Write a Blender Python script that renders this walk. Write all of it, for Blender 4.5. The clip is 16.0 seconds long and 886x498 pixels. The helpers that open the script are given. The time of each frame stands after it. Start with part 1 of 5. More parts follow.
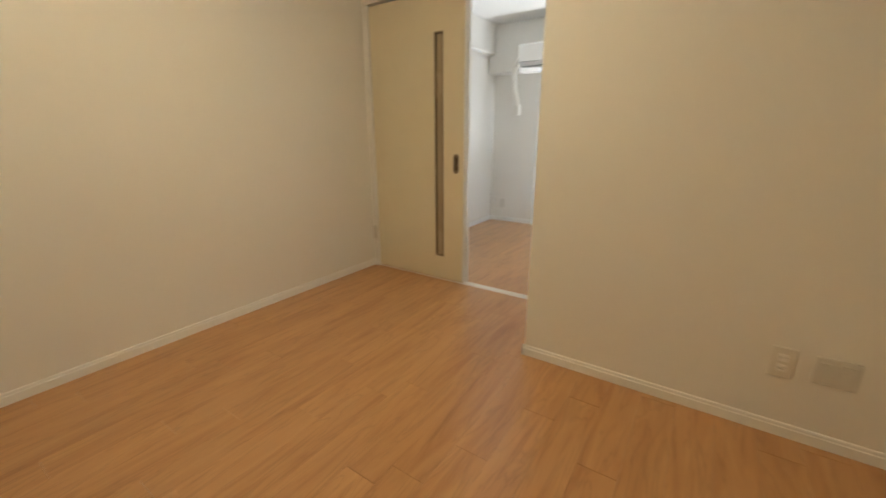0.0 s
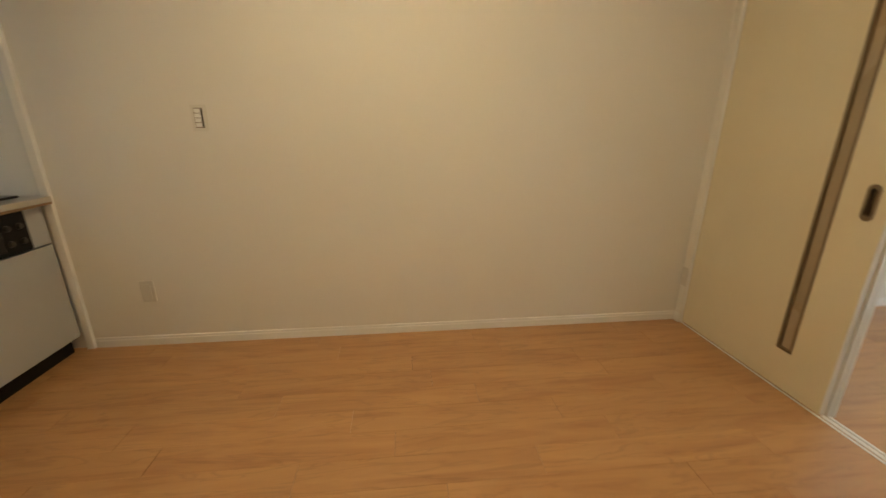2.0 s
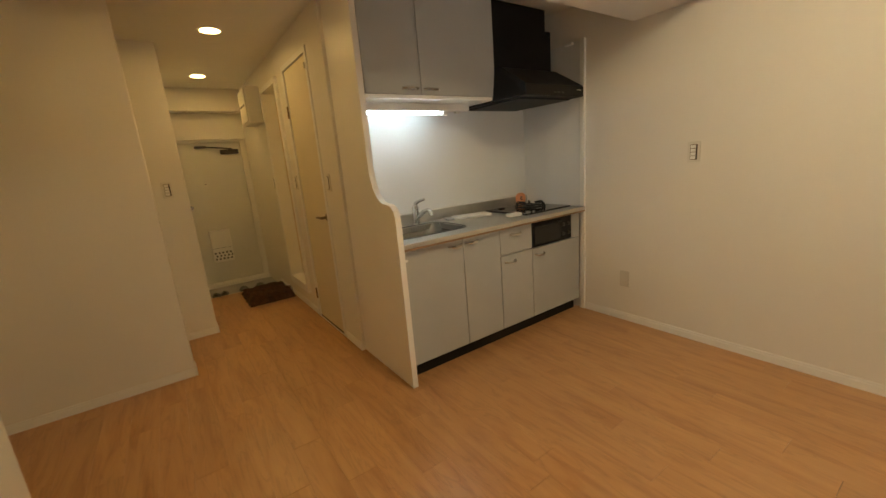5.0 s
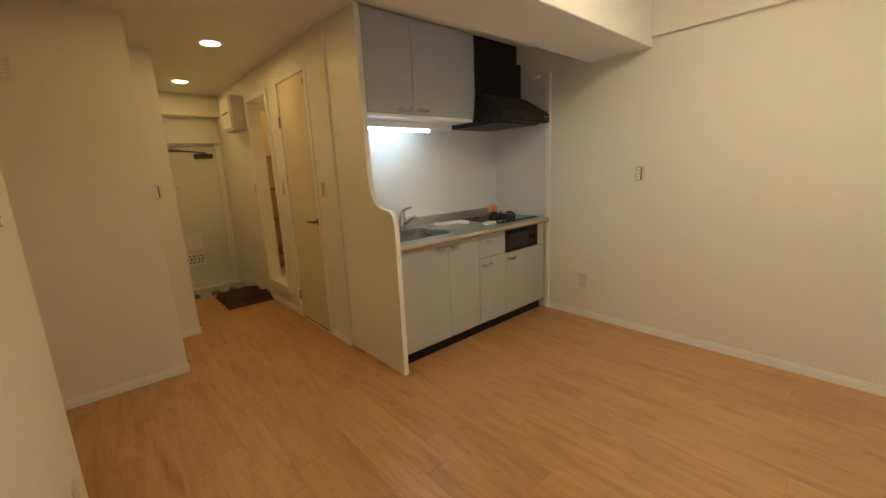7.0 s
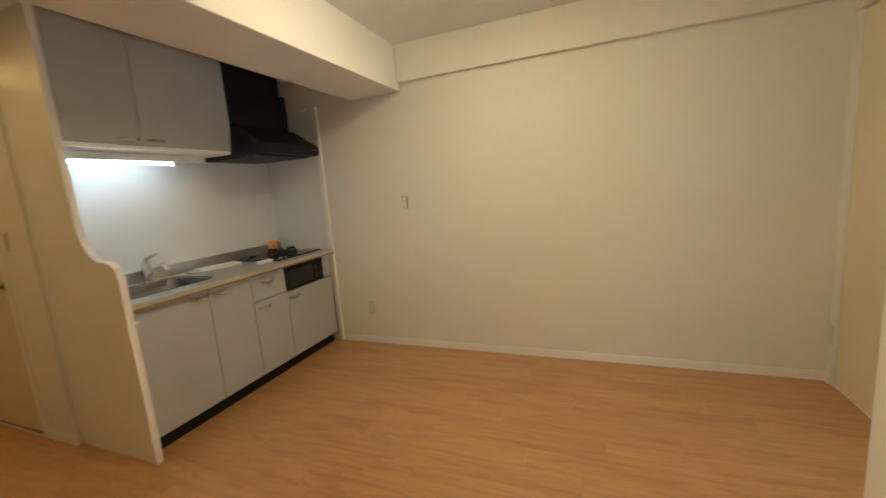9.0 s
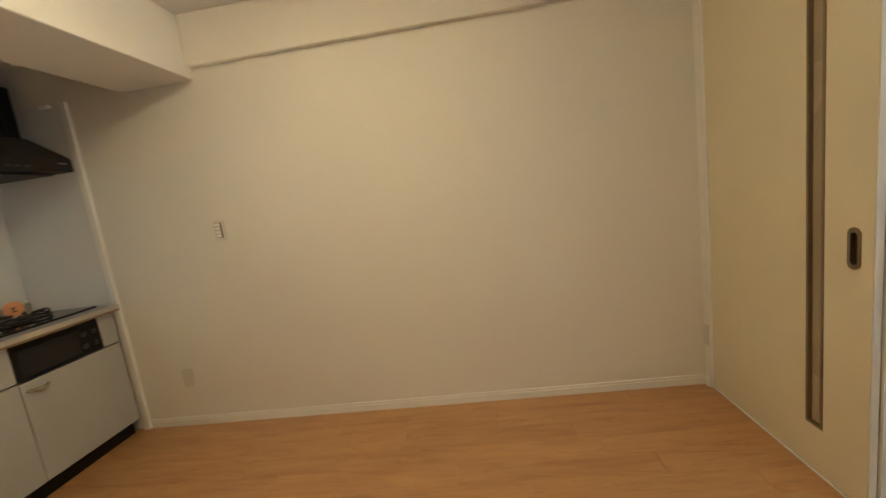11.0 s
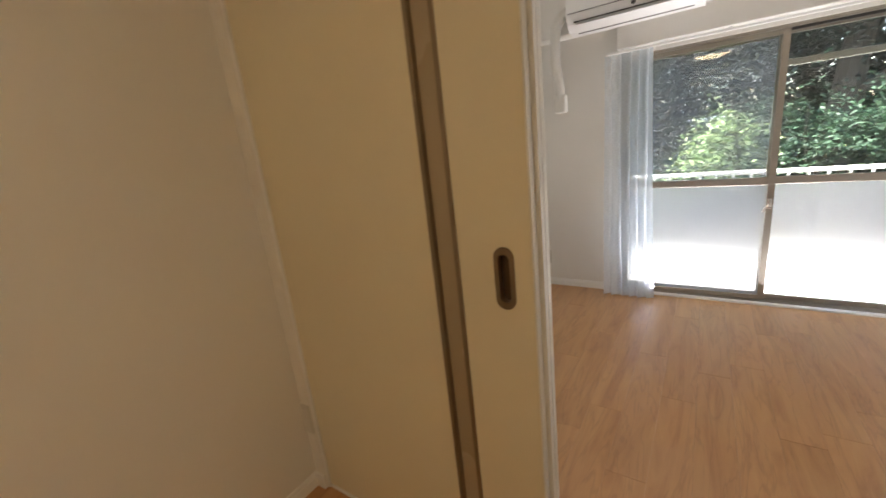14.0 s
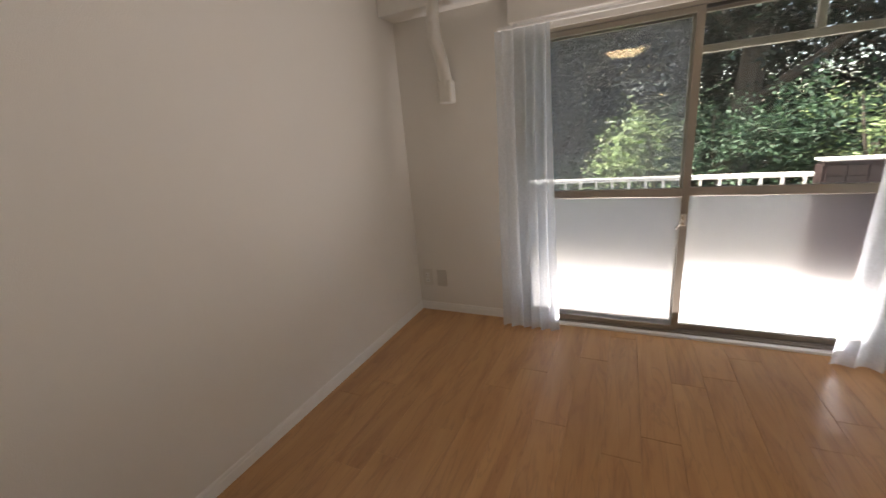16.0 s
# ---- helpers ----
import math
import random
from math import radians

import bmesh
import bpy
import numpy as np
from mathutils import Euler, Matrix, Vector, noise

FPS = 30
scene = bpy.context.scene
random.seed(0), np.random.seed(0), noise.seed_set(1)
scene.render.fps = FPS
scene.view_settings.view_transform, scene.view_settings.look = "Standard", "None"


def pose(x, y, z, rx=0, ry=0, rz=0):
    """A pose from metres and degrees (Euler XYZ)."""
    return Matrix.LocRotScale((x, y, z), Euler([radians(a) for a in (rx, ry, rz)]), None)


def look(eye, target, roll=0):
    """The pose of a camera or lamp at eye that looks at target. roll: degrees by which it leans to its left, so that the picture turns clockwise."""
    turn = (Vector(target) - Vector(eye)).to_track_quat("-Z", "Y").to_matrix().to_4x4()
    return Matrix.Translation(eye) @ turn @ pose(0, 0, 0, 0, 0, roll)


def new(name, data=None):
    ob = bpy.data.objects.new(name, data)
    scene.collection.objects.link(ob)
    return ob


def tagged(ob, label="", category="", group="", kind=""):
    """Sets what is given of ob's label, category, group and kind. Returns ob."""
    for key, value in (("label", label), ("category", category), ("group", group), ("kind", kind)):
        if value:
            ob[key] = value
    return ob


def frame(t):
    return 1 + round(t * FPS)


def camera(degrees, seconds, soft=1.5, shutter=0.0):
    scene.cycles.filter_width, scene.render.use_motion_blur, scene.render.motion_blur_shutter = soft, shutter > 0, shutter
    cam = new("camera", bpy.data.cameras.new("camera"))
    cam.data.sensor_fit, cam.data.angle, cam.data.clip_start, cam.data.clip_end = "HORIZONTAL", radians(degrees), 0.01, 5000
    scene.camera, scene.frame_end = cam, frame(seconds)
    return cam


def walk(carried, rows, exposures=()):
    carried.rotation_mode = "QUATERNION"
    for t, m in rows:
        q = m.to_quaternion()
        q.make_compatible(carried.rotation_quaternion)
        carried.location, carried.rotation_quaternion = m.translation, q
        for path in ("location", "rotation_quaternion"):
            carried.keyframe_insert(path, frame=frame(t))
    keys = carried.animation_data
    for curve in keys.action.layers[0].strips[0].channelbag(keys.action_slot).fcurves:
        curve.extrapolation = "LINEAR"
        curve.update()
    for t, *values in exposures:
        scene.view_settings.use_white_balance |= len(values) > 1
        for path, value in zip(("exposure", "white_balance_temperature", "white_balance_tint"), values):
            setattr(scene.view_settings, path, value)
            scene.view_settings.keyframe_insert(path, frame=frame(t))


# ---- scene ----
cam = camera(97.5, 16.0, shutter=0.4)
EXPOSURES = [(0.0, 4.18, 6250, 9), (1.0, 4.1, 6500, 9), (2.0, 4.12, 6750, 9), (3.0, 4.18, 6850, 10), (4.2, 4.12, 6900, 10), (6.5, 4.3, 6350, 8), (8.5, 4.26, 6200, 7), (9.5, 4.18, 6250, 8), (10.2, 4.09, 6300, 8), (12.5, 4.08, 6650, 10), (13.0, 4.0, 6550, 11), (13.5, 3.86, 6600, 13),
             (14.0, 3.68, 6900, 17), (14.5, 3.48, 7200, 20), (15.0, 3.3, 7400, 21), (15.5, 3.12, 7500, 21), (16.0, 2.92, 7600, 22)]
PATH = [
    (0, (1.061, -2.337, 1.101), (2.652, -1.265, 0.538), -0.2),
    (0.5, (1.302, -2.324, 1.13), (2.586, -0.935, 0.484), -1.2),
    (1, (1.484, -2.186, 1.175), (2.696, -0.702, 0.604), 2.7),
    (1.5, (1.607, -2.117, 1.199), (2.301, -0.347, 0.58), -0.3),
    (2, (1.748, -2.081, 1.166), (1.945, -0.182, 0.568), 0.1),
    (2.5, (1.769, -1.943, 1.259), (1.767, -0.04, 0.645), 1.0),
    (3, (1.773, -1.99, 1.256), (1.091, -0.211, 0.648), -3.1),
    (3.5, (1.817, -2.179, 1.24), (0.58, -0.719, 0.656), -3.4),
    (4, (1.769, -2.359, 1.248), (0.26, -1.144, 0.75), -2.0),
    (6.3, (2.027, -2.887, 1.303), (0.39, -1.822, 0.873), -5.3),
    (6.5, (2.003, -2.92, 1.291), (0.385, -1.813, 0.896), -3.8),
    (7, (1.987, -2.988, 1.298), (0.513, -1.696, 0.898), -2.6),
    (7.5, (2.053, -2.965, 1.307), (0.62, -1.61, 0.974), -4.8),
    (8, (2.156, -2.915, 1.327), (0.854, -1.423, 1.048), -5.0),
    (8.5, (2.207, -2.864, 1.323), (1.075, -1.241, 1.032), -4.3),
    (9, (2.202, -2.8, 1.305), (1.465, -0.968, 0.991), -4.5),
    (9.5, (2.219, -2.645, 1.345), (1.637, -0.761, 1.01), -4.7),
    (10, (2.217, -2.547, 1.313), (1.822, -0.616, 0.977), -4.4),
    (10.2, (2.244, -2.473, 1.298), (1.857, -0.533, 1.008), -5.1),
    (12.5, (2.344, -1.591, 1.219), (2.968, 0.272, 0.844), -6.4),
    (13, (2.445, -1.414, 1.213), (3.462, 0.267, 0.837), -3.3),
    (13.5, (2.563, -1.259, 1.212), (4.047, 0.024, 0.825), -6.2),
    (14, (2.765, -1.168, 1.18), (4.357, -0.067, 0.678), -6.4),
    (14.5, (2.966, -1.184, 1.155), (4.671, -0.259, 0.668), -6.9),
    (15, (3.163, -1.192, 1.16), (4.933, -0.454, 0.592), -4.9),
    (15.5, (3.34, -1.216, 1.13), (5.134, -0.509, 0.6), -5.1),
    (16, (3.529, -1.226, 1.139), (5.263, -0.392, 0.591), -5.0),
]
walk(cam, [(t, look(eye, target, roll)) for t, eye, target, roll in PATH],
     EXPOSURES)

# ---------------------------------------------------------------- light
world = bpy.data.worlds.new("sky")
scene.world = world
world.use_nodes = True
_nt = world.node_tree
_sky = _nt.nodes.new("ShaderNodeTexSky")
_sky.sky_type = "NISHITA"
_sky.sun_disc = False
_sky.sun_elevation = radians(62)
_sky.sun_rotation = radians(2)
_nt.links.new(_sky.outputs[0], _nt.nodes["Background"].inputs[0])
_nt.nodes["Background"].inputs[1].default_value = 0.15
sun_data = bpy.data.lights.new("sun", "SUN")
sun_data.energy, sun_data.angle, sun_data.color = 4.0, radians(0.5), (1.0, 0.985, 0.96)
sun = new("sun", sun_data)
sun.matrix_world = look((6.9, 4.5, 9.0), (6.75, 0.0, 0.5))

# added unseen lamp in the window opening, for daylight off the sunlit balcony
head = bpy.data.lights.new("window_fill", "AREA")
head.energy, head.color, head.shape, head.size, head.size_y, head.spread = 1.7, (0.90, 0.95, 1.0), "RECTANGLE", 1.25, 0.16, radians(130)
new("window_fill", head).matrix_world = look((5.69, -1.52, 0.10), (5.27, -1.52, 1.0))

WARM = (1.0, 0.80, 0.48)
HALL_WARM = (1.0, 0.64, 0.215)
LAMP_X, LAMP_Y = 1.72, -1.28
LAMP_GLOW, DOWN_GLOW, TUBE_GLOW = 1.56, 4.5, 1.1   # radiance of shade, downlight lens and tube


# ---------------------------------------------------------------- materials


def shader(name, color, rough=0.5, metal=0.0):
    m = bpy.data.materials.new(name)
    m.use_nodes = True
    b = m.node_tree.nodes["Principled BSDF"]
    b.inputs["Base Color"].default_value = (*color, 1)
    b.inputs["Roughness"].default_value = rough
    b.inputs["Metallic"].default_value = metal
    return m


def node(m, kind, **inputs):
    n = m.node_tree.nodes.new(kind)
    for k, v in inputs.items():
        n.inputs[k.replace("_", " ")].default_value = v
    return n


def wire(m, a, b):
    m.node_tree.links.new(a, b)


def grained(name, color, rough, scale, depth, tint=0.05, big=1.5, metal=0.0, spread=0.08, detail=4.0):
    """A plain surface with fine relief, a slow drift of colour and uneven gloss."""
    m = shader(name, color, rough, metal)
    b = m.node_tree.nodes["Principled BSDF"]
    co = node(m, "ShaderNodeTexCoord")
    fine = node(m, "ShaderNodeTexNoise", Scale=scale, Detail=detail)
    slow = node(m, "ShaderNodeTexNoise", Scale=big, Detail=3.0)
    wire(m, co.outputs["Object"], fine.inputs["Vector"])
    wire(m, co.outputs["Object"], slow.inputs["Vector"])
    ramp = node(m, "ShaderNodeValToRGB")
    ramp.color_ramp.elements[0].position, ramp.color_ramp.elements[1].position = 0.3, 0.7
    ramp.color_ramp.elements[0].color = (*[max(0, c * (1 - tint)) for c in color], 1)
    ramp.color_ramp.elements[1].color = (*[min(1, c * (1 + tint)) for c in color], 1)
    wire(m, slow.outputs["Fac"], ramp.inputs["Fac"])
    wire(m, ramp.outputs["Color"], b.inputs["Base Color"])
    gloss = node(m, "ShaderNodeMapRange")
    gloss.inputs["To Min"].default_value, gloss.inputs["To Max"].default_value = max(0.02, rough - spread), min(1, rough + spread)
    wire(m, slow.outputs["Fac"], gloss.inputs["Value"])
    wire(m, gloss.outputs["Result"], b.inputs["Roughness"])
    if depth:
        bump = node(m, "ShaderNodeBump", Strength=0.6, Distance=depth)
        wire(m, fine.outputs["Fac"], bump.inputs["Height"])
        wire(m, bump.outputs["Normal"], b.inputs["Normal"])
    return m


def wood_floor(name):
    """Printed beech flooring: long streaks along x, each plank of its own tone."""
    m = shader(name, (0.5, 0.3, 0.15), 0.3)
    b = m.node_tree.nodes["Principled BSDF"]
    info = node(m, "ShaderNodeObjectInfo")
    geo = node(m, "ShaderNodeNewGeometry")
    shift = node(m, "ShaderNodeVectorMath")
    shift.operation = "SCALE"
    comb = node(m, "ShaderNodeCombineXYZ")
    wire(m, info.outputs["Random"], comb.inputs["X"])
    wire(m, info.outputs["Random"], comb.inputs["Z"])
    wire(m, comb.outputs[0], shift.inputs[0])
    shift.inputs["Scale"].default_value = 37.0
    add = node(m, "ShaderNodeVectorMath")
    wire(m, geo.outputs["Position"], add.inputs[0])
    wire(m, shift.outputs[0], add.inputs[1])
    long = node(m, "ShaderNodeMapping")
    long.inputs["Scale"].default_value = (1.2, 8.5, 1.0)
    wire(m, add.outputs[0], long.inputs["Vector"])
    streak = node(m, "ShaderNodeTexNoise", Scale=1.6, Detail=6.0, Roughness=0.6, Distortion=0.9)
    wire(m, long.outputs[0], streak.inputs["Vector"])
    fib = node(m, "ShaderNodeMapping")
    fib.inputs["Scale"].default_value = (12.0, 220.0, 1.0)
    wire(m, add.outputs[0], fib.inputs["Vector"])
    fibre = node(m, "ShaderNodeTexNoise", Scale=1.0, Detail=2.0)
    wire(m, fib.outputs[0], fibre.inputs["Vector"])
    ramp = node(m, "ShaderNodeValToRGB")
    r = ramp.color_ramp
    r.elements[0].position, r.elements[0].color = 0.30, (0.42, 0.205, 0.082, 1)
    r.elements[1].position, r.elements[1].color = 0.66, (0.565, 0.31, 0.134, 1)
    e = r.elements.new(0.47)
    e.color = (0.515, 0.272, 0.114, 1)
    wire(m, streak.outputs["Fac"], ramp.inputs["Fac"])
    tone = node(m, "ShaderNodeMapRange")
    tone.inputs["To Min"].default_value, tone.inputs["To Max"].default_value = 0.955, 1.035
    wire(m, info.outputs["Random"], tone.inputs["Value"])
    tone2 = node(m, "ShaderNodeMapRange")
    tone2.inputs["To Min"].default_value, tone2.inputs["To Max"].default_value = 0.965, 1.035
    wire(m, fibre.outputs["Fac"], tone2.inputs["Value"])
    mul = node(m, "ShaderNodeMath")
    mul.operation = "MULTIPLY"
    wire(m, tone.outputs[0], mul.inputs[0])
    wire(m, tone2.outputs[0], mul.inputs[1])
    mix = node(m, "ShaderNodeVectorMath")
    mix.operation = "SCALE"
    wave = node(m, "ShaderNodeMapping")
    wave.inputs["Scale"].default_value = (1.0, 8.0, 1.0)
    wire(m, add.outputs[0], wave.inputs["Vector"])
    vein = node(m, "ShaderNodeTexNoise", Scale=1.3, Detail=3.0, Roughness=0.55, Distortion=1.6)
    wire(m, wave.outputs[0], vein.inputs["Vector"])
    dist = node(m, "ShaderNodeMath")
    dist.operation = "SUBTRACT"
    dist.inputs[1].default_value = 0.52
    wire(m, vein.outputs["Fac"], dist.inputs[0])
    near = node(m, "ShaderNodeMath")
    near.operation = "ABSOLUTE"
    wire(m, dist.outputs[0], near.inputs[0])
    line = node(m, "ShaderNodeMapRange")
    line.inputs["From Max"].default_value = 0.03
    line.inputs["To Min"].default_value, line.inputs["To Max"].default_value = 0.85, 1.0
    wire(m, near.outputs[0], line.inputs["Value"])
    mul2 = node(m, "ShaderNodeMath")
    mul2.operation = "MULTIPLY"
    wire(m, mul.outputs[0], mul2.inputs[0])
    wire(m, line.outputs[0], mul2.inputs[1])
    wire(m, ramp.outputs["Color"], mix.inputs[0])
    wire(m, mul2.outputs[0], mix.inputs["Scale"])
    wire(m, mix.outputs[0], b.inputs["Base Color"])
    gl = node(m, "ShaderNodeMapRange")
    gl.inputs["To Min"].default_value, gl.inputs["To Max"].default_value = 0.24, 0.38
    wire(m, streak.outputs["Fac"], gl.inputs["Value"])
    wire(m, gl.outputs[0], b.inputs["Roughness"])
    b.inputs["Specular IOR Level"].default_value = 0.75
    bump = node(m, "ShaderNodeBump", Strength=0.25, Distance=0.0006)
    wire(m, fibre.outputs["Fac"], bump.inputs["Height"])
    wire(m, bump.outputs["Normal"], b.inputs["Normal"])
    return m


def pane_glass(name, rough):
    m = bpy.data.materials.new(name)
    m.use_nodes = True
    nt = m.node_tree
    nt.nodes.remove(nt.nodes["Principled BSDF"])
    out = nt.nodes["Material Output"]
    mix = nt.nodes.new("ShaderNodeMixShader")
    gloss = nt.nodes.new("ShaderNodeBsdfGlossy")
    gloss.inputs["Roughness"].default_value = rough
    fres = nt.nodes.new("ShaderNodeFresnel")
    fres.inputs["IOR"].default_value = 1.5
    clear = nt.nodes.new("ShaderNodeBsdfTransparent")
    clear.inputs["Color"].default_value = (0.93, 0.97, 0.95, 1)
    nt.links.new(fres.outputs[0], mix.inputs[0])
    nt.links.new(clear.outputs[0], mix.inputs[1])
    nt.links.new(gloss.outputs[0], mix.inputs[2])
    nt.links.new(mix.outputs[0], out.inputs[0])
    return m


def frosted_glass(name):
    m = shader(name, (0.93, 0.97, 0.96), 0.42)
    b = m.node_tree.nodes["Principled BSDF"]
    b.inputs["Transmission Weight"].default_value = 1.0
    b.inputs["IOR"].default_value = 1.2
    co = node(m, "ShaderNodeTexCoord")
    n = node(m, "ShaderNodeTexNoise", Scale=260.0, Detail=2.0)
    wire(m, co.outputs["Object"], n.inputs["Vector"])
    bump = node(m, "ShaderNodeBump", Strength=0.2, Distance=0.0006)
    wire(m, n.outputs["Fac"], bump.inputs["Height"])
    wire(m, bump.outputs["Normal"], b.inputs["Normal"])
    return m


def sheer(name, color, clear):
    """Thin cloth or net: part of the light goes straight through, part is scattered."""
    m = bpy.data.materials.new(name)
    m.use_nodes = True
    nt = m.node_tree
    nt.nodes.remove(nt.nodes["Principled BSDF"])
    out = nt.nodes["Material Output"]
    dif, tra, see = (nt.nodes.new("ShaderNodeBsdf" + k) for k in ("Diffuse", "Translucent", "Transparent"))
    dif.inputs[0].default_value = tra.inputs[0].default_value = (*color, 1)
    a, c = nt.nodes.new("ShaderNodeMixShader"), nt.nodes.new("ShaderNodeMixShader")
    a.inputs[0].default_value = 0.84
    nt.links.new(dif.outputs[0], a.inputs[1])
    nt.links.new(tra.outputs[0], a.inputs[2])
    co = nt.nodes.new("ShaderNodeTexCoord")
    n = nt.nodes.new("ShaderNodeTexNoise")
    n.inputs["Scale"].default_value = 90.0
    nt.links.new(co.outputs["Object"], n.inputs["Vector"])
    rng = nt.nodes.new("ShaderNodeMapRange")
    rng.inputs["To Min"].default_value, rng.inputs["To Max"].default_value = clear - 0.1, clear + 0.1
    nt.links.new(n.outputs["Fac"], rng.inputs["Value"])
    nt.links.new(rng.outputs[0], c.inputs[0])
    nt.links.new(a.outputs[0], c.inputs[1])
    nt.links.new(see.outputs[0], c.inputs[2])
    nt.links.new(c.outputs[0], out.inputs[0])
    return m


def glowing(name, color, strength):
    m = shader(name, color, 0.4)
    b = m.node_tree.nodes["Principled BSDF"]
    b.inputs["Emission Color"].default_value = (*color, 1)
    b.inputs["Emission Strength"].default_value = strength
    return m


JAMB = grained("matte_frame_film", (0.76, 0.735, 0.67), 0.7, 90.0, 0.0, 0.02)
PAPER = grained("wallpaper", (0.81, 0.785, 0.73), 0.75, 420.0, 0.0011, 0.02, 0.8)
CEIL = grained("ceiling_paper", (0.80, 0.785, 0.75), 0.8, 300.0, 0.0012, 0.02)
WHITE = grained("white_paint", (0.86, 0.85, 0.82), 0.38, 60.0, 0.0003, 0.02)
DOOR = grained("cream_door_film", (0.74, 0.665, 0.49), 0.42, 150.0, 0.0003, 0.03, 2.0)
FLOOR = wood_floor("beech_floor")
GROOVE = grained("floor_joint", (0.16, 0.085, 0.04), 0.7, 80.0, 0.0)
GREY = grained("grey_laminate", (0.445, 0.452, 0.445), 0.45, 200.0, 0.0002, 0.03, 3.0)
GREYSIDE = grained("pale_carcass", (0.72, 0.72, 0.70), 0.5, 120.0, 0.0)
STEEL = grained("brushed_steel", (0.60, 0.595, 0.575), 0.38, 240.0, 0.0003, 0.08, 5.0, metal=1.0)
CHROME = grained("chrome", (0.72, 0.72, 0.72), 0.12, 60.0, 0.0, 0.05, 8.0, metal=1.0, spread=0.05)
NICKEL = grained("satin_nickel", (0.60, 0.58, 0.54), 0.27, 90.0, 0.0, 0.05, 8.0, metal=1.0)
BRONZE = grained("bronze_metal", (0.27, 0.21, 0.145), 0.38, 90.0, 0.0, 0.08, 6.0, metal=0.8)
ALU = grained("aged_aluminium", (0.33, 0.295, 0.25), 0.42, 110.0, 0.0002, 0.06, 3.0, metal=0.6)
BLACK = grained("black_enamel", (0.008, 0.008, 0.008), 0.5, 80.0, 0.0, 0.2, 4.0)
BLACK.node_tree.nodes["Principled BSDF"].inputs["Specular IOR Level"].default_value = 0.25
SOOT = grained("black_iron", (0.02, 0.02, 0.02), 0.6, 200.0, 0.0006, 0.2)
DARKGLASS = grained("dark_glass", (0.012, 0.012, 0.013), 0.08, 10.0, 0.0, spread=0.02)
PLASTIC = grained("ivory_plastic", (0.74, 0.715, 0.65), 0.4, 90.0, 0.0, 0.02)
DARKPL = grained("dark_plastic", (0.04, 0.035, 0.03), 0.4, 90.0, 0.0)
BASIN = grained("sink_steel", (0.24, 0.24, 0.23), 0.42, 200.0, 0.0003, 0.1, 6.0, metal=1.0)
PLATE = grained("aged_ivory_plastic", (0.66, 0.635, 0.575), 0.4, 90.0, 0.0, 0.02)
KPANEL = grained("kitchen_panel", (0.78, 0.79, 0.79), 0.22, 30.0, 0.0, 0.01, 1.0)
CONCRETE = grained("pale_concrete", (0.43, 0.43, 0.43), 0.85, 90.0, 0.002, 0.12, 2.5)
BRICK = grained("brown_tile", (0.024, 0.012, 0.012), 0.55, 60.0, 0.0008, 0.15, 9.0)
EARTH = grained("garden_soil", (0.10, 0.085, 0.05), 0.95, 12.0, 0.02, 0.3, 0.7)
BARK = grained("bark", (0.06, 0.045, 0.032), 0.9, 40.0, 0.02, 0.3, 3.0)
CLEAR = pane_glass("clear_glass", 0.0)
FROST = frosted_glass("frosted_glass")
CURTAIN = sheer("sheer_curtain", (0.88, 0.94, 1.0), 0.33)
NET = sheer("insect_net", (0.15, 0.155, 0.16), 0.64)

# ---------------------------------------------------------------- mesh helpers


def box(bm, x0, x1, y0, y1, z0, z1, bevel=0.0, seg=2):
    made = bmesh.ops.create_cube(bm, size=1.0)["verts"]
    for v in made:
        v.co = Vector((x0 + (v.co.x + 0.5) * (x1 - x0), y0 + (v.co.y + 0.5) * (y1 - y0), z0 + (v.co.z + 0.5) * (z1 - z0)))
    if bevel:
        edges = list({e for v in made for e in v.link_edges})
        bmesh.ops.bevel(bm, geom=edges, offset=bevel, segments=seg, affect="EDGES", profile=0.5)
    return bm


def block(x0, x1, y0, y1, z0, z1, bevel=0.0, seg=2):
    return box(bmesh.new(), x0, x1, y0, y1, z0, z1, bevel, seg)


def rod(bm, a, b, r0, r1=None, sides=16):
    a, b = Vector(a), Vector(b)
    d = b - a
    m = Matrix.Translation((a + b) / 2) @ d.to_track_quat("Z", "Y").to_matrix().to_4x4()
    bmesh.ops.create_cone(bm, cap_ends=True, segments=sides, radius1=r0, radius2=r0 if r1 is None else r1, depth=d.length, matrix=m)
    return bm


def tube_along(bm, pts, r, sides=10):
    """A round bar swept along a line of places."""
    pts = [Vector(p) for p in pts]
    rings = []
    for i, p in enumerate(pts):
        d = (pts[min(i + 1, len(pts) - 1)] - pts[max(i - 1, 0)]).normalized()
        q = d.to_track_quat("Z", "Y")
        rr = r[i] if isinstance(r, (list, tuple)) else r
        rings.append([bm.verts.new(p + q @ Vector((rr * math.cos(2 * math.pi * k / sides), rr * math.sin(2 * math.pi * k / sides), 0))) for k in range(sides)])
    for a, b in zip(rings, rings[1:]):
        for k in range(sides):
            bm.faces.new((a[k], a[(k + 1) % sides], b[(k + 1) % sides], b[k]))
    bm.faces.new(rings[0][::-1])
    bm.faces.new(rings[-1])
    return bm


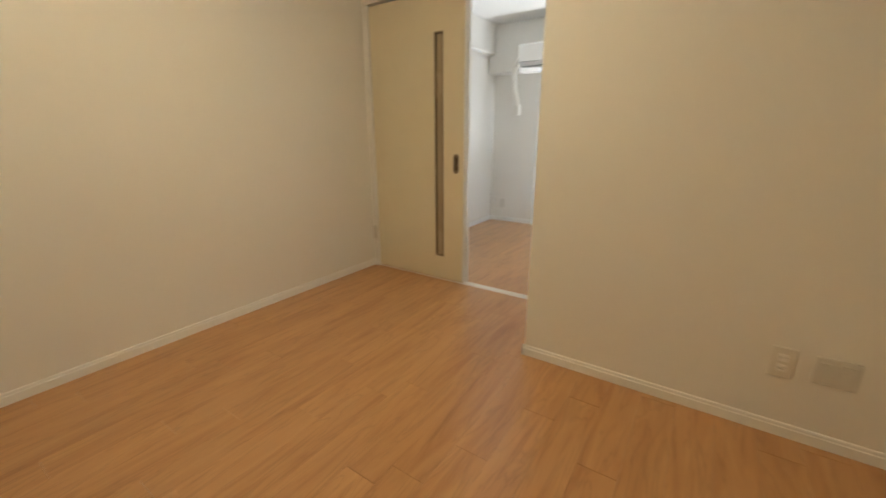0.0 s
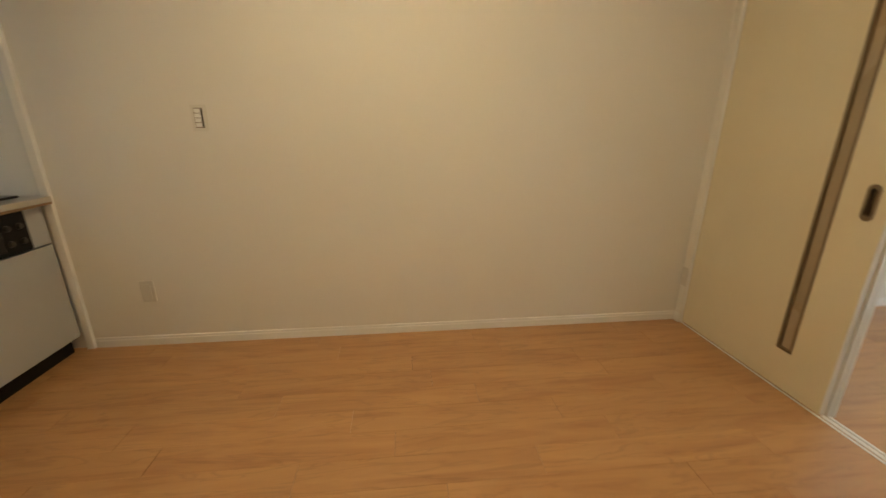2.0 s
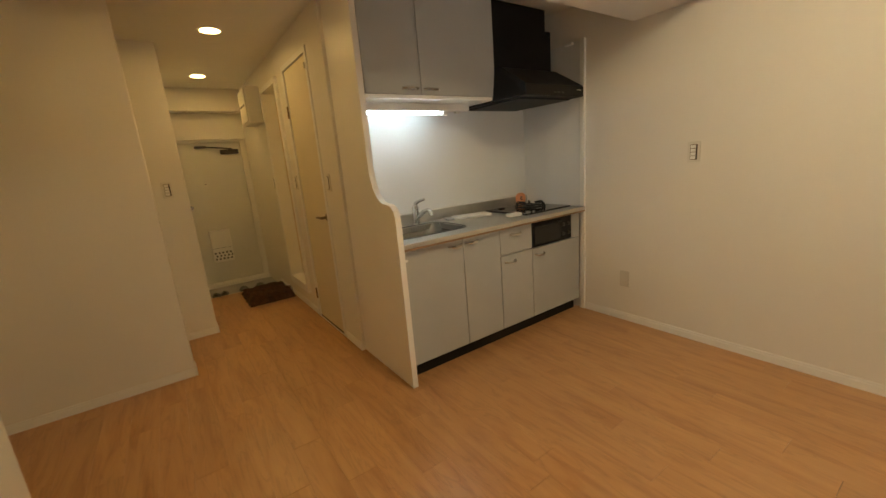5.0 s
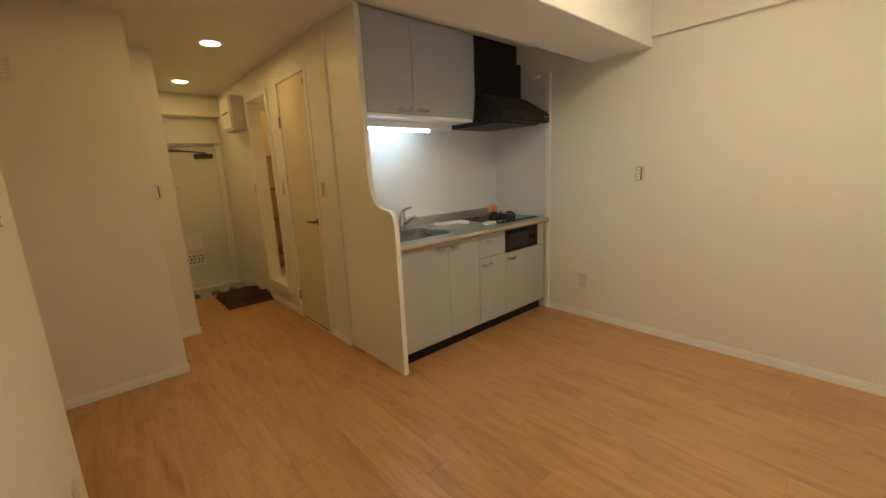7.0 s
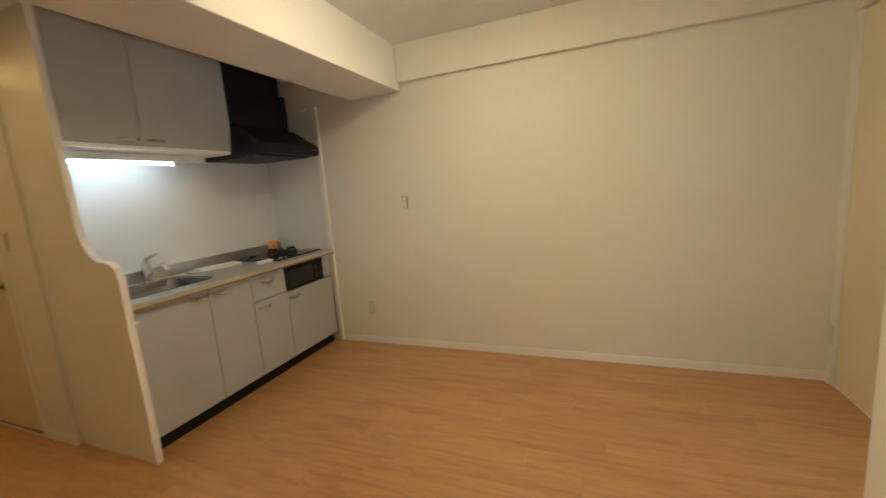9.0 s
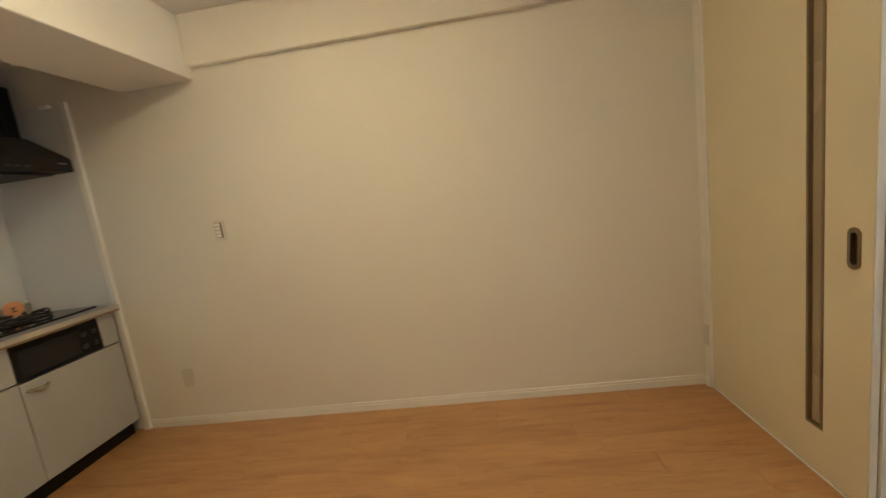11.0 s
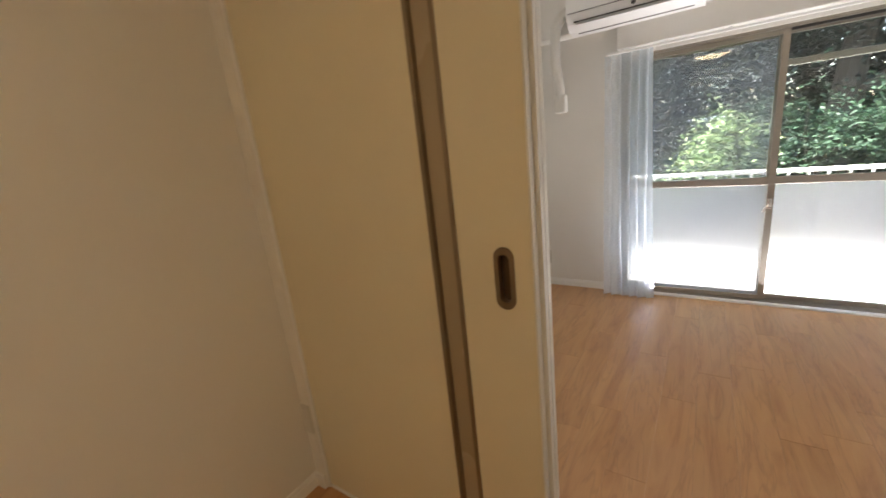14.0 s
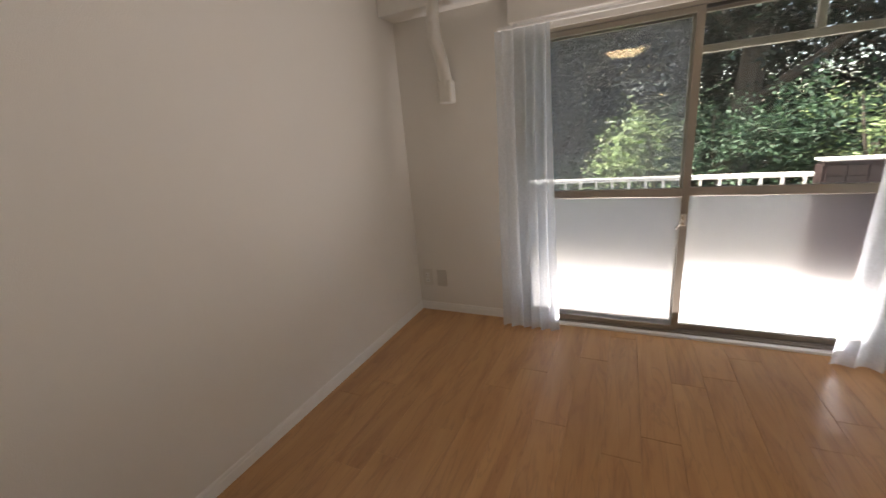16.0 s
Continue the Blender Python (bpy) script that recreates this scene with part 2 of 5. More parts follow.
def extrude_outline(bm, outline, y0, y1, axis="y"):
    """A slab whose outline lies in the x-z plane (axis y), the y-z plane (axis x) or the x-y plane (axis z)."""
    place = {"y": lambda u, v, w: (u, w, v), "x": lambda u, v, w: (w, u, v), "z": lambda u, v, w: (u, v, w)}[axis]
    a = [bm.verts.new(place(u, v, y0)) for u, v in outline]
    b = [bm.verts.new(place(u, v, y1)) for u, v in outline]
    n = len(outline)
    bm.faces.new(a[::-1])
    bm.faces.new(b)
    for i in range(n):
        bm.faces.new((a[i], a[(i + 1) % n], b[(i + 1) % n], b[i]))
    bmesh.ops.recalc_face_normals(bm, faces=bm.faces[:])
    return bm


def mesh_ob(name, bm, material, smooth=False):
    me = bpy.data.meshes.new(name)
    bmesh.ops.recalc_face_normals(bm, faces=bm.faces[:])
    bm.to_mesh(me)
    bm.free()
    me.materials.append(material)
    if smooth:
        me.shade_smooth()
        me.set_sharp_from_angle(angle=radians(35))
    return new(name, me)


def part(name, bm, material, parent, label="", smooth=False):
    ob = mesh_ob(name, bm, material, smooth)
    ob.parent = parent
    ob.matrix_parent_inverse = parent.matrix_world.inverted() if parent.parent is None else Matrix()
    if label:
        tagged(ob, label)
    return ob


def thing(name, label, category, group="", kind=""):
    return tagged(new(name), label, category, group, kind)


def structure(name, bm, material, label, category, smooth=False):
    return tagged(mesh_ob(name, bm, material, smooth), label, category, kind="structure")


# ---------------------------------------------------------------- plan, in metres
LONG_Y = 0.0          # long wall of the living room
BED_Y = 0.035         # its continuation in the bedroom
LEAF_X = 3.466        # room face of the sliding leaf
BLOCK_X, BLOCK_Y = 2.788, -1.682   # corner of the projecting closet wall
ENTRY_Y = -3.19       # wall with the intercom
ENTRY_X = 0.158       # its free end
NICHE_X = -1.088      # wall that closes the appliance niche
HALL_X, HALL_Y = -1.82, -2.495     # hall wall with the switches
SIDE_Y = -1.70        # hall wall with the two doors
CEIL_Z, HALL_Z, BEAM_Z = 2.37, 2.28, 2.044
BED_CEIL, WIN_X = 2.32, 5.741
DOOR_X = -3.70        # entrance door
STEP_X = -2.97        # edge of the floor at the entrance
GENKAN_Z = -0.06
T = 0.12

# ---------------------------------------------------------------- setting
structure("wall_north", block(-0.7, LEAF_X + 0.04, LONG_Y, LONG_Y + T, -0.1, CEIL_Z + 0.1), PAPER, "long off-white papered living room wall", "wall")
structure("wall_bedroom_north", block(LEAF_X + 0.04, WIN_X + 0.14, BED_Y, BED_Y + T, -0.1, 2.5), PAPER, "white papered bedroom side wall", "wall")
structure("wall_partition", block(LEAF_X + 0.031, LEAF_X + 0.067, -0.885, BED_Y, 0, 2.5), PAPER, "papered partition behind the sliding door leaf", "wall")
structure("wall_over_door", block(LEAF_X + 0.031, LEAF_X + 0.067, BLOCK_Y, -0.885, 2.0, 2.5), PAPER, "papered wall above the bedroom doorway", "wall")
structure("wall_closet", block(BLOCK_X, LEAF_X + 0.067, -3.4, BLOCK_Y, 0, 2.5, 0.004, 1), PAPER, "projecting off-white papered closet wall with sharp corner", "wall")
structure("wall_south", block(ENTRY_X, BLOCK_X, ENTRY_Y - T, ENTRY_Y, 0, 2.5, 0.004, 1), PAPER, "off-white papered wall carrying intercom and switches", "wall")
structure("wall_niche_back", block(NICHE_X - T, ENTRY_X, -4.02, -3.9, 0, 2.5), PAPER, "papered back wall of the appliance niche", "wall")
structure("wall_niche_east", block(ENTRY_X, ENTRY_X + T, -4.02, ENTRY_Y - T, 0, 2.5), PAPER, "papered side wall of the appliance niche", "wall")
structure("wall_niche_west", block(NICHE_X - T, NICHE_X, -3.9, -2.70, 0, 2.5, 0.004, 1), PAPER, "papered wall end beside the appliance niche", "wall")
structure("wall_recess_back", block(HALL_X, NICHE_X - T, -3.42, -3.3, 0, 2.5), PAPER, "papered back of the hall recess", "wall")
structure("wall_hall_south", block(-3.9, HALL_X, -3.3, HALL_Y, GENKAN_Z, 2.5, 0.004, 1), PAPER, "papered hall wall block with switches on its end", "wall")

# hall wall with two openings
C_L, C_R, C_T = -1.52, -0.935, 2.065       # cream door
B_L, B_R, B_B, B_T = -2.305, -1.765, 0.225, 2.04   # wet room opening
for n, (a, b, lo, hi) in enumerate(((-3.9, B_L, GENKAN_Z, 2.5), (B_R, C_L, 0, 2.5), (C_R, -0.60, 0, 2.5), (C_L, C_R, C_T, 2.5), (B_L, B_R, B_T, 2.5), (B_L, B_R, 0, B_B))):
    structure("wall_hall_north_%d" % (n + 1), block(a, b, SIDE_Y, SIDE_Y + 0.10, lo, hi), PAPER, "off-white papered hall wall beside the inner doors", "wall")
structure("wall_kitchen_west", block(-0.68, -0.58, SIDE_Y + 0.03, LONG_Y, 0, 2.5), PAPER, "wall behind the kitchen units", "wall")
structure("wall_closet_back", block(-1.76, -0.68, -0.95, -0.85, 0, 2.5), PAPER, "plain back of the hall closet", "wall")
structure("wall_entry", block(DOOR_X - 0.16, DOOR_X - 0.06, -3.3, -1.6, GENKAN_Z, 2.5), PAPER, "plain wall behind the entrance door frame", "wall")

structure("ceiling_living", block(0.36, LEAF_X + 0.067, -4.02, T, CEIL_Z, CEIL_Z + 0.1), CEIL, "off-white papered living room ceiling", "ceiling")
structure("ceiling_hall", block(-3.9, 0.37, -4.02, T, HALL_Z, HALL_Z + 0.1), CEIL, "lower off-white papered hall ceiling", "ceiling")
structure("beam_living", block(0.38, 0.825, -4.02, LONG_Y, BEAM_Z, CEIL_Z, 0.004, 1), PAPER, "deep papered ceiling beam crossing the room", "beam")
structure("beam_long_wall", block(0.825, LEAF_X + 0.04, -0.04, LONG_Y, 2.105, CEIL_Z, 0.004, 1), PAPER, "shallow papered beam along the long wall", "beam")
structure("beam_entry", block(-3.75, -3.45, HALL_Y, SIDE_Y, 2.04, HALL_Z, 0.004, 1), PAPER, "papered beam over the entrance", "beam")
structure("beam_entry_lintel", block(-3.76, -3.62, HALL_Y, SIDE_Y, 1.735, 2.04, 0.004, 1), PAPER, "papered lintel over the entrance door", "beam")

# bedroom shell
structure("ceiling_bedroom", block(LEAF_X + 0.04, WIN_X + 0.14, -3.0, BED_Y + T, BED_CEIL, BED_CEIL + 0.1), CEIL, "white papered bedroom ceiling", "ceiling")
structure("wall_bedroom_south", block(LEAF_X + 0.067, WIN_X + 0.14, -2.87, -2.75, 0, 2.5), PAPER, "white papered bedroom side wall", "wall")
W_L, W_R, W_T = -0.66, -2.36, 1.62
for n, (a, b, lo, hi) in enumerate(((W_L, BED_Y, 0, 2.5), (-2.75, W_R, 0, 2.5), (W_R, W_L, W_T, 2.5), (W_R, W_L, -0.2, 0.012))):
    structure("wall_window_%d" % (n + 1), block(WIN_X, WIN_X + 0.14, a, b, lo, hi), PAPER, "white papered window wall", "wall")
structure("beam_window", block(5.585, WIN_X, -2.75, BED_Y, 1.80, BED_CEIL, 0.004, 1), PAPER, "papered beam above the window", "beam")
structure("beam_bedroom_side", block(LEAF_X + 0.067, 5.585, BED_Y - 0.075, BED_Y, 2.0, BED_CEIL, 0.004, 1), PAPER, "shallow papered beam along the bedroom wall", "beam")

floor = structure("floor", block(STEP_X, WIN_X + 0.02, -3.9, 0.04, -0.1, -0.0075), GROOVE, "beech plank flooring with dark joints", "floor")
structure("floor_entry", block(-3.9, STEP_X, -3.3, -1.6, GENKAN_Z - 0.1, GENKAN_Z), CONCRETE, "grey sunken entrance floor", "floor")
structure("floor_edge", block(STEP_X - 0.02, STEP_X, HALL_Y, SIDE_Y, GENKAN_Z, -0.001, 0.003, 1), DOOR, "wooden nosing at the entrance step", "trim")

# skirting boards: a thin board with a stepped top
SK_H, SK_T = 0.056, 0.009


def baseboard(x0, y0, x1, y1, nx, ny, z=0.0):
    bm = bmesh.new()
    prof = ((0, 0), (SK_T, 0), (SK_T, SK_H * 0.70), (SK_T * 0.72, SK_H * 0.74), (SK_T * 0.72, SK_H * 0.93), (SK_T * 0.45, SK_H), (0, SK_H))
    ends = []
    for x, y in ((x0, y0), (x1, y1)):
        ends.append([bm.verts.new((x + nx * u, y + ny * u, z + v)) for u, v in prof])
    n = len(prof)
    bm.faces.new(ends[0])
    bm.faces.new(ends[1][::-1])
    for k in range(n):
        bm.faces.new((ends[0][k], ends[1][k], ends[1][(k + 1) % n], ends[0][(k + 1) % n]))
    return structure("baseboard", bm, WHITE, "white moulded skirting board at the wall foot", "baseboard")


baseboard(0.045, 0, LEAF_X - 0.016, 0, 0, -1)
baseboard(LEAF_X - 0.016, -SK_T, LEAF_X - 0.016, -0.050, -1, 0)
baseboard(BLOCK_X, BLOCK_Y + SK_T, BLOCK_X, ENTRY_Y, -1, 0)
baseboard(BLOCK_X - SK_T, BLOCK_Y, LEAF_X - 0.01, BLOCK_Y, 0, 1)
baseboard(ENTRY_X - SK_T, ENTRY_Y, BLOCK_X, ENTRY_Y, 0, 1)
baseboard(ENTRY_X, ENTRY_Y, ENTRY_X, ENTRY_Y - T, -1, 0)
baseboard(NICHE_X, -2.70 + SK_T, NICHE_X, -3.9, 1, 0)
baseboard(NICHE_X + SK_T, -2.70, NICHE_X - T, -2.70, 0, 1)
baseboard(NICHE_X, -3.9, ENTRY_X, -3.9, 0, 1)
baseboard(HALL_X, HALL_Y + SK_T, HALL_X, -3.3, 1, 0)
baseboard(HALL_X + SK_T, HALL_Y, STEP_X, HALL_Y, 0, 1)
baseboard(STEP_X, SIDE_Y, C_L - 0.05, SIDE_Y, 0, -1)
baseboard(C_R + 0.05, SIDE_Y, -0.60, SIDE_Y, 0, -1)
baseboard(LEAF_X + 0.07, BED_Y, WIN_X, BED_Y, 0, -1)
baseboard(WIN_X, BED_Y, WIN_X, W_L, -1, 0)
baseboard(WIN_X, W_R, WIN_X, -2.75, -1, 0)
baseboard(LEAF_X + 0.067, -2.75, WIN_X, -2.75, 0, 1)

# ---------------------------------------------------------------- small wall fittings


def stadium(cx, cy, w, h, n=10):
    """Outline of an upright slot with round ends."""
    r, pts = w / 2, []
    for k in range(n + 1):
        a = math.pi * k / n
        pts.append((cx + r * math.cos(a), cy + h / 2 - r + r * math.sin(a)))
    for k in range(n + 1):
        a = math.pi + math.pi * k / n
        pts.append((cx + r * math.cos(a), cy - h / 2 + r + r * math.sin(a)))
    return pts


def ring_slab(bm, outer, inner, d0, d1, place):
    loops = [[bm.verts.new(place(u, v, d)) for u, v in line] for line, d in ((outer, d0), (outer, d1), (inner, d1), (inner, d0))]
    n = len(outer)
    for a in range(4):
        p, q = loops[a], loops[(a + 1) % 4]
        for k in range(n):
            bm.faces.new((p[k], p[(k + 1) % n], q[(k + 1) % n], q[k]))
    return bm


def wall_plate(name, label, category, x, y, z, turn, w, h, fill, group=""):
    """A fitting built facing -y at the origin, then turned about z onto its wall. fill: rockers, sockets, blank, double."""
    e = thing(name, label, category, group)
    part("plate", block(-w / 2, w / 2, -0.008, 0, -h / 2, h / 2, 0.003), PLATE if fill in ("blank", "double") else PLASTIC, e)
    if fill == "rockers":
        part("inset", block(-0.020, 0.020, -0.009, -0.0078, -h * 0.38, h * 0.38, 0.0005, 1), BRONZE, e, "dark inset round the rockers")
        for k in range(4):
            zc = h * 0.27 - k * h * 0.18
            part("rocker", block(-0.017, 0.011, -0.0125, -0.008, zc - h * 0.078, zc + h * 0.078, 0.0015), WHITE, e)
        part("name_strip", block(0.0125, 0.0195, -0.0105, -0.008, -h * 0.36, h * 0.36, 0.0008, 1), DARKPL, e, "dark strip beside the rockers")
    elif fill == "sockets":
        for zc in (h * 0.17, -h * 0.17):
            part("socket", block(-0.014, 0.014, -0.0105, -0.008, zc - 0.014, zc + 0.014, 0.002), WHITE, e)
            for xx in (-0.006, 0.006):
                part("slot", block(xx - 0.001, xx + 0.001, -0.0112, -0.0103, zc - 0.005, zc + 0.005), DARKPL, e)
    elif fill == "double":
        for xx in (-w * 0.22, w * 0.22):
            part("insert", block(xx - w * 0.17, xx + w * 0.17, -0.0105, -0.008, -h * 0.33, h * 0.33, 0.002), PLATE, e)
    else:
        part("insert", block(-w * 0.27, w * 0.27, -0.010, -0.008, -h * 0.35, h * 0.35, 0.0015), PLATE, e)
    e.matrix_basis = pose(x, y, z, 0, 0, turn)
    return e


SW = "ivory switch plate with white rockers"
wall_plate("light_switch", SW + " on papered wall", "switch", 0.787, LONG_Y, 1.207, 0, 0.07, 0.12, "rockers", "wall switches")
wall_plate("outlet_plate", "ivory blank outlet plate low on the long wall", "outlet", 0.371, LONG_Y, 0.322, 0, 0.07, 0.12, "blank", "wall outlets")
wall_plate("outlet_plate", "ivory outlet plate low beside the sliding door", "outlet", LEAF_X - 0.016, -0.027, 0.298, -90, 0.042, 0.115, "blank", "wall outlets")
wall_plate("power_outlet", "ivory double power outlet on the closet wall", "outlet", BLOCK_X, -2.668, 0.300, -90, 0.07, 0.12, "sockets", "wall outlets")
wall_plate("aerial_outlet", "wide ivory aerial and telephone plate on closet wall", "outlet", BLOCK_X, -2.811, 0.303, -90, 0.115, 0.105, "double", "wall outlets")
wall_plate("light_switch", SW + " below the intercom", "switch", 0.47, ENTRY_Y, 1.25, 180, 0.07, 0.12, "rockers", "wall switches")
wall_plate("outlet_plate", "ivory outlet plate low below the intercom", "outlet", 0.42, ENTRY_Y, 0.33, 180, 0.07, 0.12, "blank", "wall outlets")
wall_plate("niche_outlet", "ivory power outlet high on the niche wall", "outlet", NICHE_X, -3.237, 1.90, 90, 0.07, 0.12, "sockets", "wall outlets")
for yy in (-2.62, -2.779):
    wall_plate("light_switch", SW + " at the hall corner", "switch", HALL_X, yy, 1.224, 90, 0.07, 0.12, "rockers", "wall switches")
for xx in (-0.815, -1.634, -2.442):
    wall_plate("door_switch", "ivory wall switch plate beside an inner door", "switch", xx, SIDE_Y, 1.19, 0, 0.07, 0.12, "rockers", "wall switches")
wall_plate("bedroom_outlet", "white double power outlet in the bedroom corner", "outlet", WIN_X, -0.033, 0.236, -90, 0.07, 0.115, "sockets", "wall outlets")
wall_plate("bedroom_aerial_outlet", "white aerial plate beside the bedroom power outlet", "outlet", WIN_X, -0.138, 0.236, -90, 0.07, 0.115, "blank", "wall outlets")

intercom = thing("intercom", "ivory wall intercom with a dark blue screen", "intercom")
part("housing", block(-0.085, 0.085, -0.03, 0, -0.085, 0.085, 0.008, 3), PLASTIC, intercom)
part("screen", block(-0.005, 0.07, -0.0325, -0.0295, -0.045, 0.065, 0.002), grained("blue_screen", (0.03, 0.06, 0.12), 0.12, 10.0, 0.0), intercom, "dark blue glossy screen")
part("handset", block(-0.078, -0.025, -0.036, -0.02, -0.078, 0.078, 0.007, 3), PLASTIC, intercom, "ivory handset")
part("button", block(0.0, 0.02, -0.034, -0.029, -0.072, -0.058, 0.002), DARKPL, intercom)
intercom.matrix_basis = pose(0.445, ENTRY_Y, 1.49, 0, 0, 180)

# ---------------------------------------------------------------- sliding door


def holed_slab(bm, us, vs, holes, d0, d1, place):
    """A slab cut into a grid by us and vs, with the cells in holes left out."""
    for i in range(len(us) - 1):
        for j in range(len(vs) - 1):
            if (i, j) in holes:
                continue
            c = [(us[i], vs[j]), (us[i + 1], vs[j]), (us[i + 1], vs[j + 1]), (us[i], vs[j + 1])]
            lo, hi = [bm.verts.new(place(u, v, d0)) for u, v in c], [bm.verts.new(place(u, v, d1)) for u, v in c]
            bm.faces.new(lo[::-1])
            bm.faces.new(hi)
            for k, (di, dj) in enumerate(((0, -1), (1, 0), (0, 1), (-1, 0))):
                a, b = i + di, j + dj
                outside = not (0 <= a < len(us) - 1 and 0 <= b < len(vs) - 1)
                if outside or (a, b) in holes:
                    bm.faces.new((lo[k], lo[(k + 1) % 4], hi[(k + 1) % 4], hi[k]))
    bmesh.ops.remove_doubles(bm, verts=bm.verts[:], dist=1e-5)
    return bm


def on_leaf(u, v, d):
    return (LEAF_X + 0.025 - d, u, v)


door_1 = thing("door_1", "open cream sliding door with a narrow bronze-framed slit", "door", kind="structure")
leaf = part("leaf", holed_slab(bmesh.new(), (-0.893, -0.846, -0.818, -0.720, -0.653, -0.052), (0.010, 0.194, 0.848, 0.957, 1.767, 2.012), {(3, 1), (3, 2), (3, 3), (1, 2)}, 0.0, 0.025, on_leaf), DOOR, door_1)
part("slit_frame", ring_slab(bmesh.new(), [(-0.723, 0.191), (-0.650, 0.191), (-0.650, 1.770), (-0.723, 1.770)], [(-0.712, 0.202), (-0.661, 0.202), (-0.661, 1.759), (-0.712, 1.759)], 0.0, 0.0275, on_leaf), BRONZE, door_1, "brown bronze slit frame")
part("slit_glass", block(LEAF_X + 0.012, LEAF_X + 0.016, -0.714, -0.659, 0.199, 1.762), grained("smoked_glass", (0.42, 0.34, 0.23), 0.28, 200.0, 0.0004, 0.05), door_1, "pale brown frosted glass strip")
pull = part("pull", ring_slab(bmesh.new(), stadium(-0.832, 0.902, 0.045, 0.138), stadium(-0.832, 0.902, 0.025, 0.106), 0.010, 0.0285, on_leaf), BRONZE, door_1, "oval bronze recessed pull", True)
part("pull_cup", extrude_outline(bmesh.new(), [(u, v) for u, v in stadium(-0.832, 0.902, 0.0265, 0.108)], LEAF_X + 0.014, LEAF_X + 0.020, "x"), grained("dark_bronze", (0.10, 0.07, 0.045), 0.35, 60.0, 0.0, metal=0.7), pull)
part("back_face", block(LEAF_X + 0.0255, LEAF_X + 0.027, -0.893, -0.052, 0.010, 2.012), DOOR, door_1)

part("edge_strip", block(LEAF_X + 0.0015, LEAF_X + 0.0255, -0.8965, -0.893, 0.010, 2.012, 0.001, 1), JAMB, door_1, "pale edge of the leaf")

# thin grooved jambs, head and floor track


def jamb(y_in, y_out):
    a, b = LEAF_X + 0.031, LEAF_X + 0.070
    g = 0.004 if y_out > y_in else -0.004
    out = [(a, y_out), (a, y_in), (a + 0.016, y_in), (a + 0.017, y_in + g), (a + 0.020, y_in + g), (a + 0.021, y_in), (b, y_in), (b, y_out)]
    return extrude_outline(bmesh.new(), out, 0.0, 2.0, "z")


structure("door_jamb_1", jamb(-0.905, -0.884), JAMB, "white grooved door jamb", "door frame")
structure("door_jamb_2", jamb(BLOCK_Y + 0.022, BLOCK_Y), JAMB, "white grooved door jamb", "door frame")
structure("door_head", block(LEAF_X + 0.031, LEAF_X + 0.070, BLOCK_Y + 0.022, -0.905, 1.975, 2.0, 0.002, 1), WHITE, "white door head over the opening", "door frame")
structure("door_post", block(LEAF_X - 0.016, LEAF_X + 0.030, -0.050, 0, 0, 2.02, 0.002, 1), PAPER, "narrow papered post beside the sliding door", "door frame")
structure("wall_door_head", block(3.445, LEAF_X + 0.030, BLOCK_Y, 0, 2.022, CEIL_Z + 0.02, 0.002, 1), PAPER, "papered wall above the sliding door", "wall")
structure("door_stop", block(LEAF_X - 0.012, LEAF_X - 0.0005, -0.058, -0.0505, 0.0, 2.02, 0.001, 1), WHITE, "thin white stop strip beside the sliding leaf", "trim")
bm = bmesh.new()
box(bm, LEAF_X - 0.006, LEAF_X + 0.006, BLOCK_Y, -0.052, -0.006, 0.003, 0.001, 1)
box(bm, LEAF_X + 0.013, LEAF_X + 0.030, BLOCK_Y, -0.893, -0.006, 0.004, 0.001, 1)
box(bm, LEAF_X + 0.036, LEAF_X + 0.050, BLOCK_Y, -0.893, -0.006, 0.005, 0.001, 1)
structure("door_threshold", bm, WHITE, "white grooved sliding door track in the floor", "threshold")

# ---------------------------------------------------------------- ceiling lamps


def lathe(profile, sides=40):
    bm = bmesh.new()
    rings = []
    for r, z in profile:
        rings.append([bm.verts.new((r * math.cos(2 * math.pi * k / sides), r * math.sin(2 * math.pi * k / sides), z)) for k in range(sides)])
    for a, b in zip(rings, rings[1:]):
        for k in range(sides):
            bm.faces.new((a[k], a[(k + 1) % sides], b[(k + 1) % sides], b[k]))
    bmesh.ops.remove_doubles(bm, verts=bm.verts[:], dist=1e-6)
    return bm


SHADE = glowing("lamp_shade", WARM, LAMP_GLOW)
LENS = glowing("downlight_lens", HALL_WARM, DOWN_GLOW)
living_lamp = thing("ceiling_lamp", "round warm glowing dome lamp on the living ceiling", "ceiling lamp")
part("shade", lathe([(0.001, -0.105), (0.08, -0.101), (0.15, -0.088), (0.20, -0.067), (0.235, -0.042), (0.24, -0.03), (0.001, -0.028)]), SHADE, living_lamp, "warm glowing dome shade", True)
part("base", lathe([(0.001, -0.026), (0.13, -0.026), (0.14, -0.012), (0.14, -0.001), (0.001, -0.001)]), WHITE, living_lamp, "", True)
living_lamp.location = (LAMP_X, LAMP_Y, CEIL_Z)
for xx, yy in ((-0.375, -2.53), (-1.416, -2.173), (-2.83, -2.16)):
    d = thing("downlight", "round recessed warm downlight in the hall ceiling", "downlight", "hall downlights")
    part("ring", lathe([(0.062, 0.0), (0.075, -0.002), (0.078, -0.006), (0.070, -0.009), (0.060, -0.006), (0.060, 0.0)]), WHITE, d, "", True)
    part("lens", lathe([(0.001, -0.004), (0.061, -0.003), (0.061, -0.0015), (0.001, -0.001)]), LENS, d, "glowing lens", True)
    d.location = (xx, yy, HALL_Z)

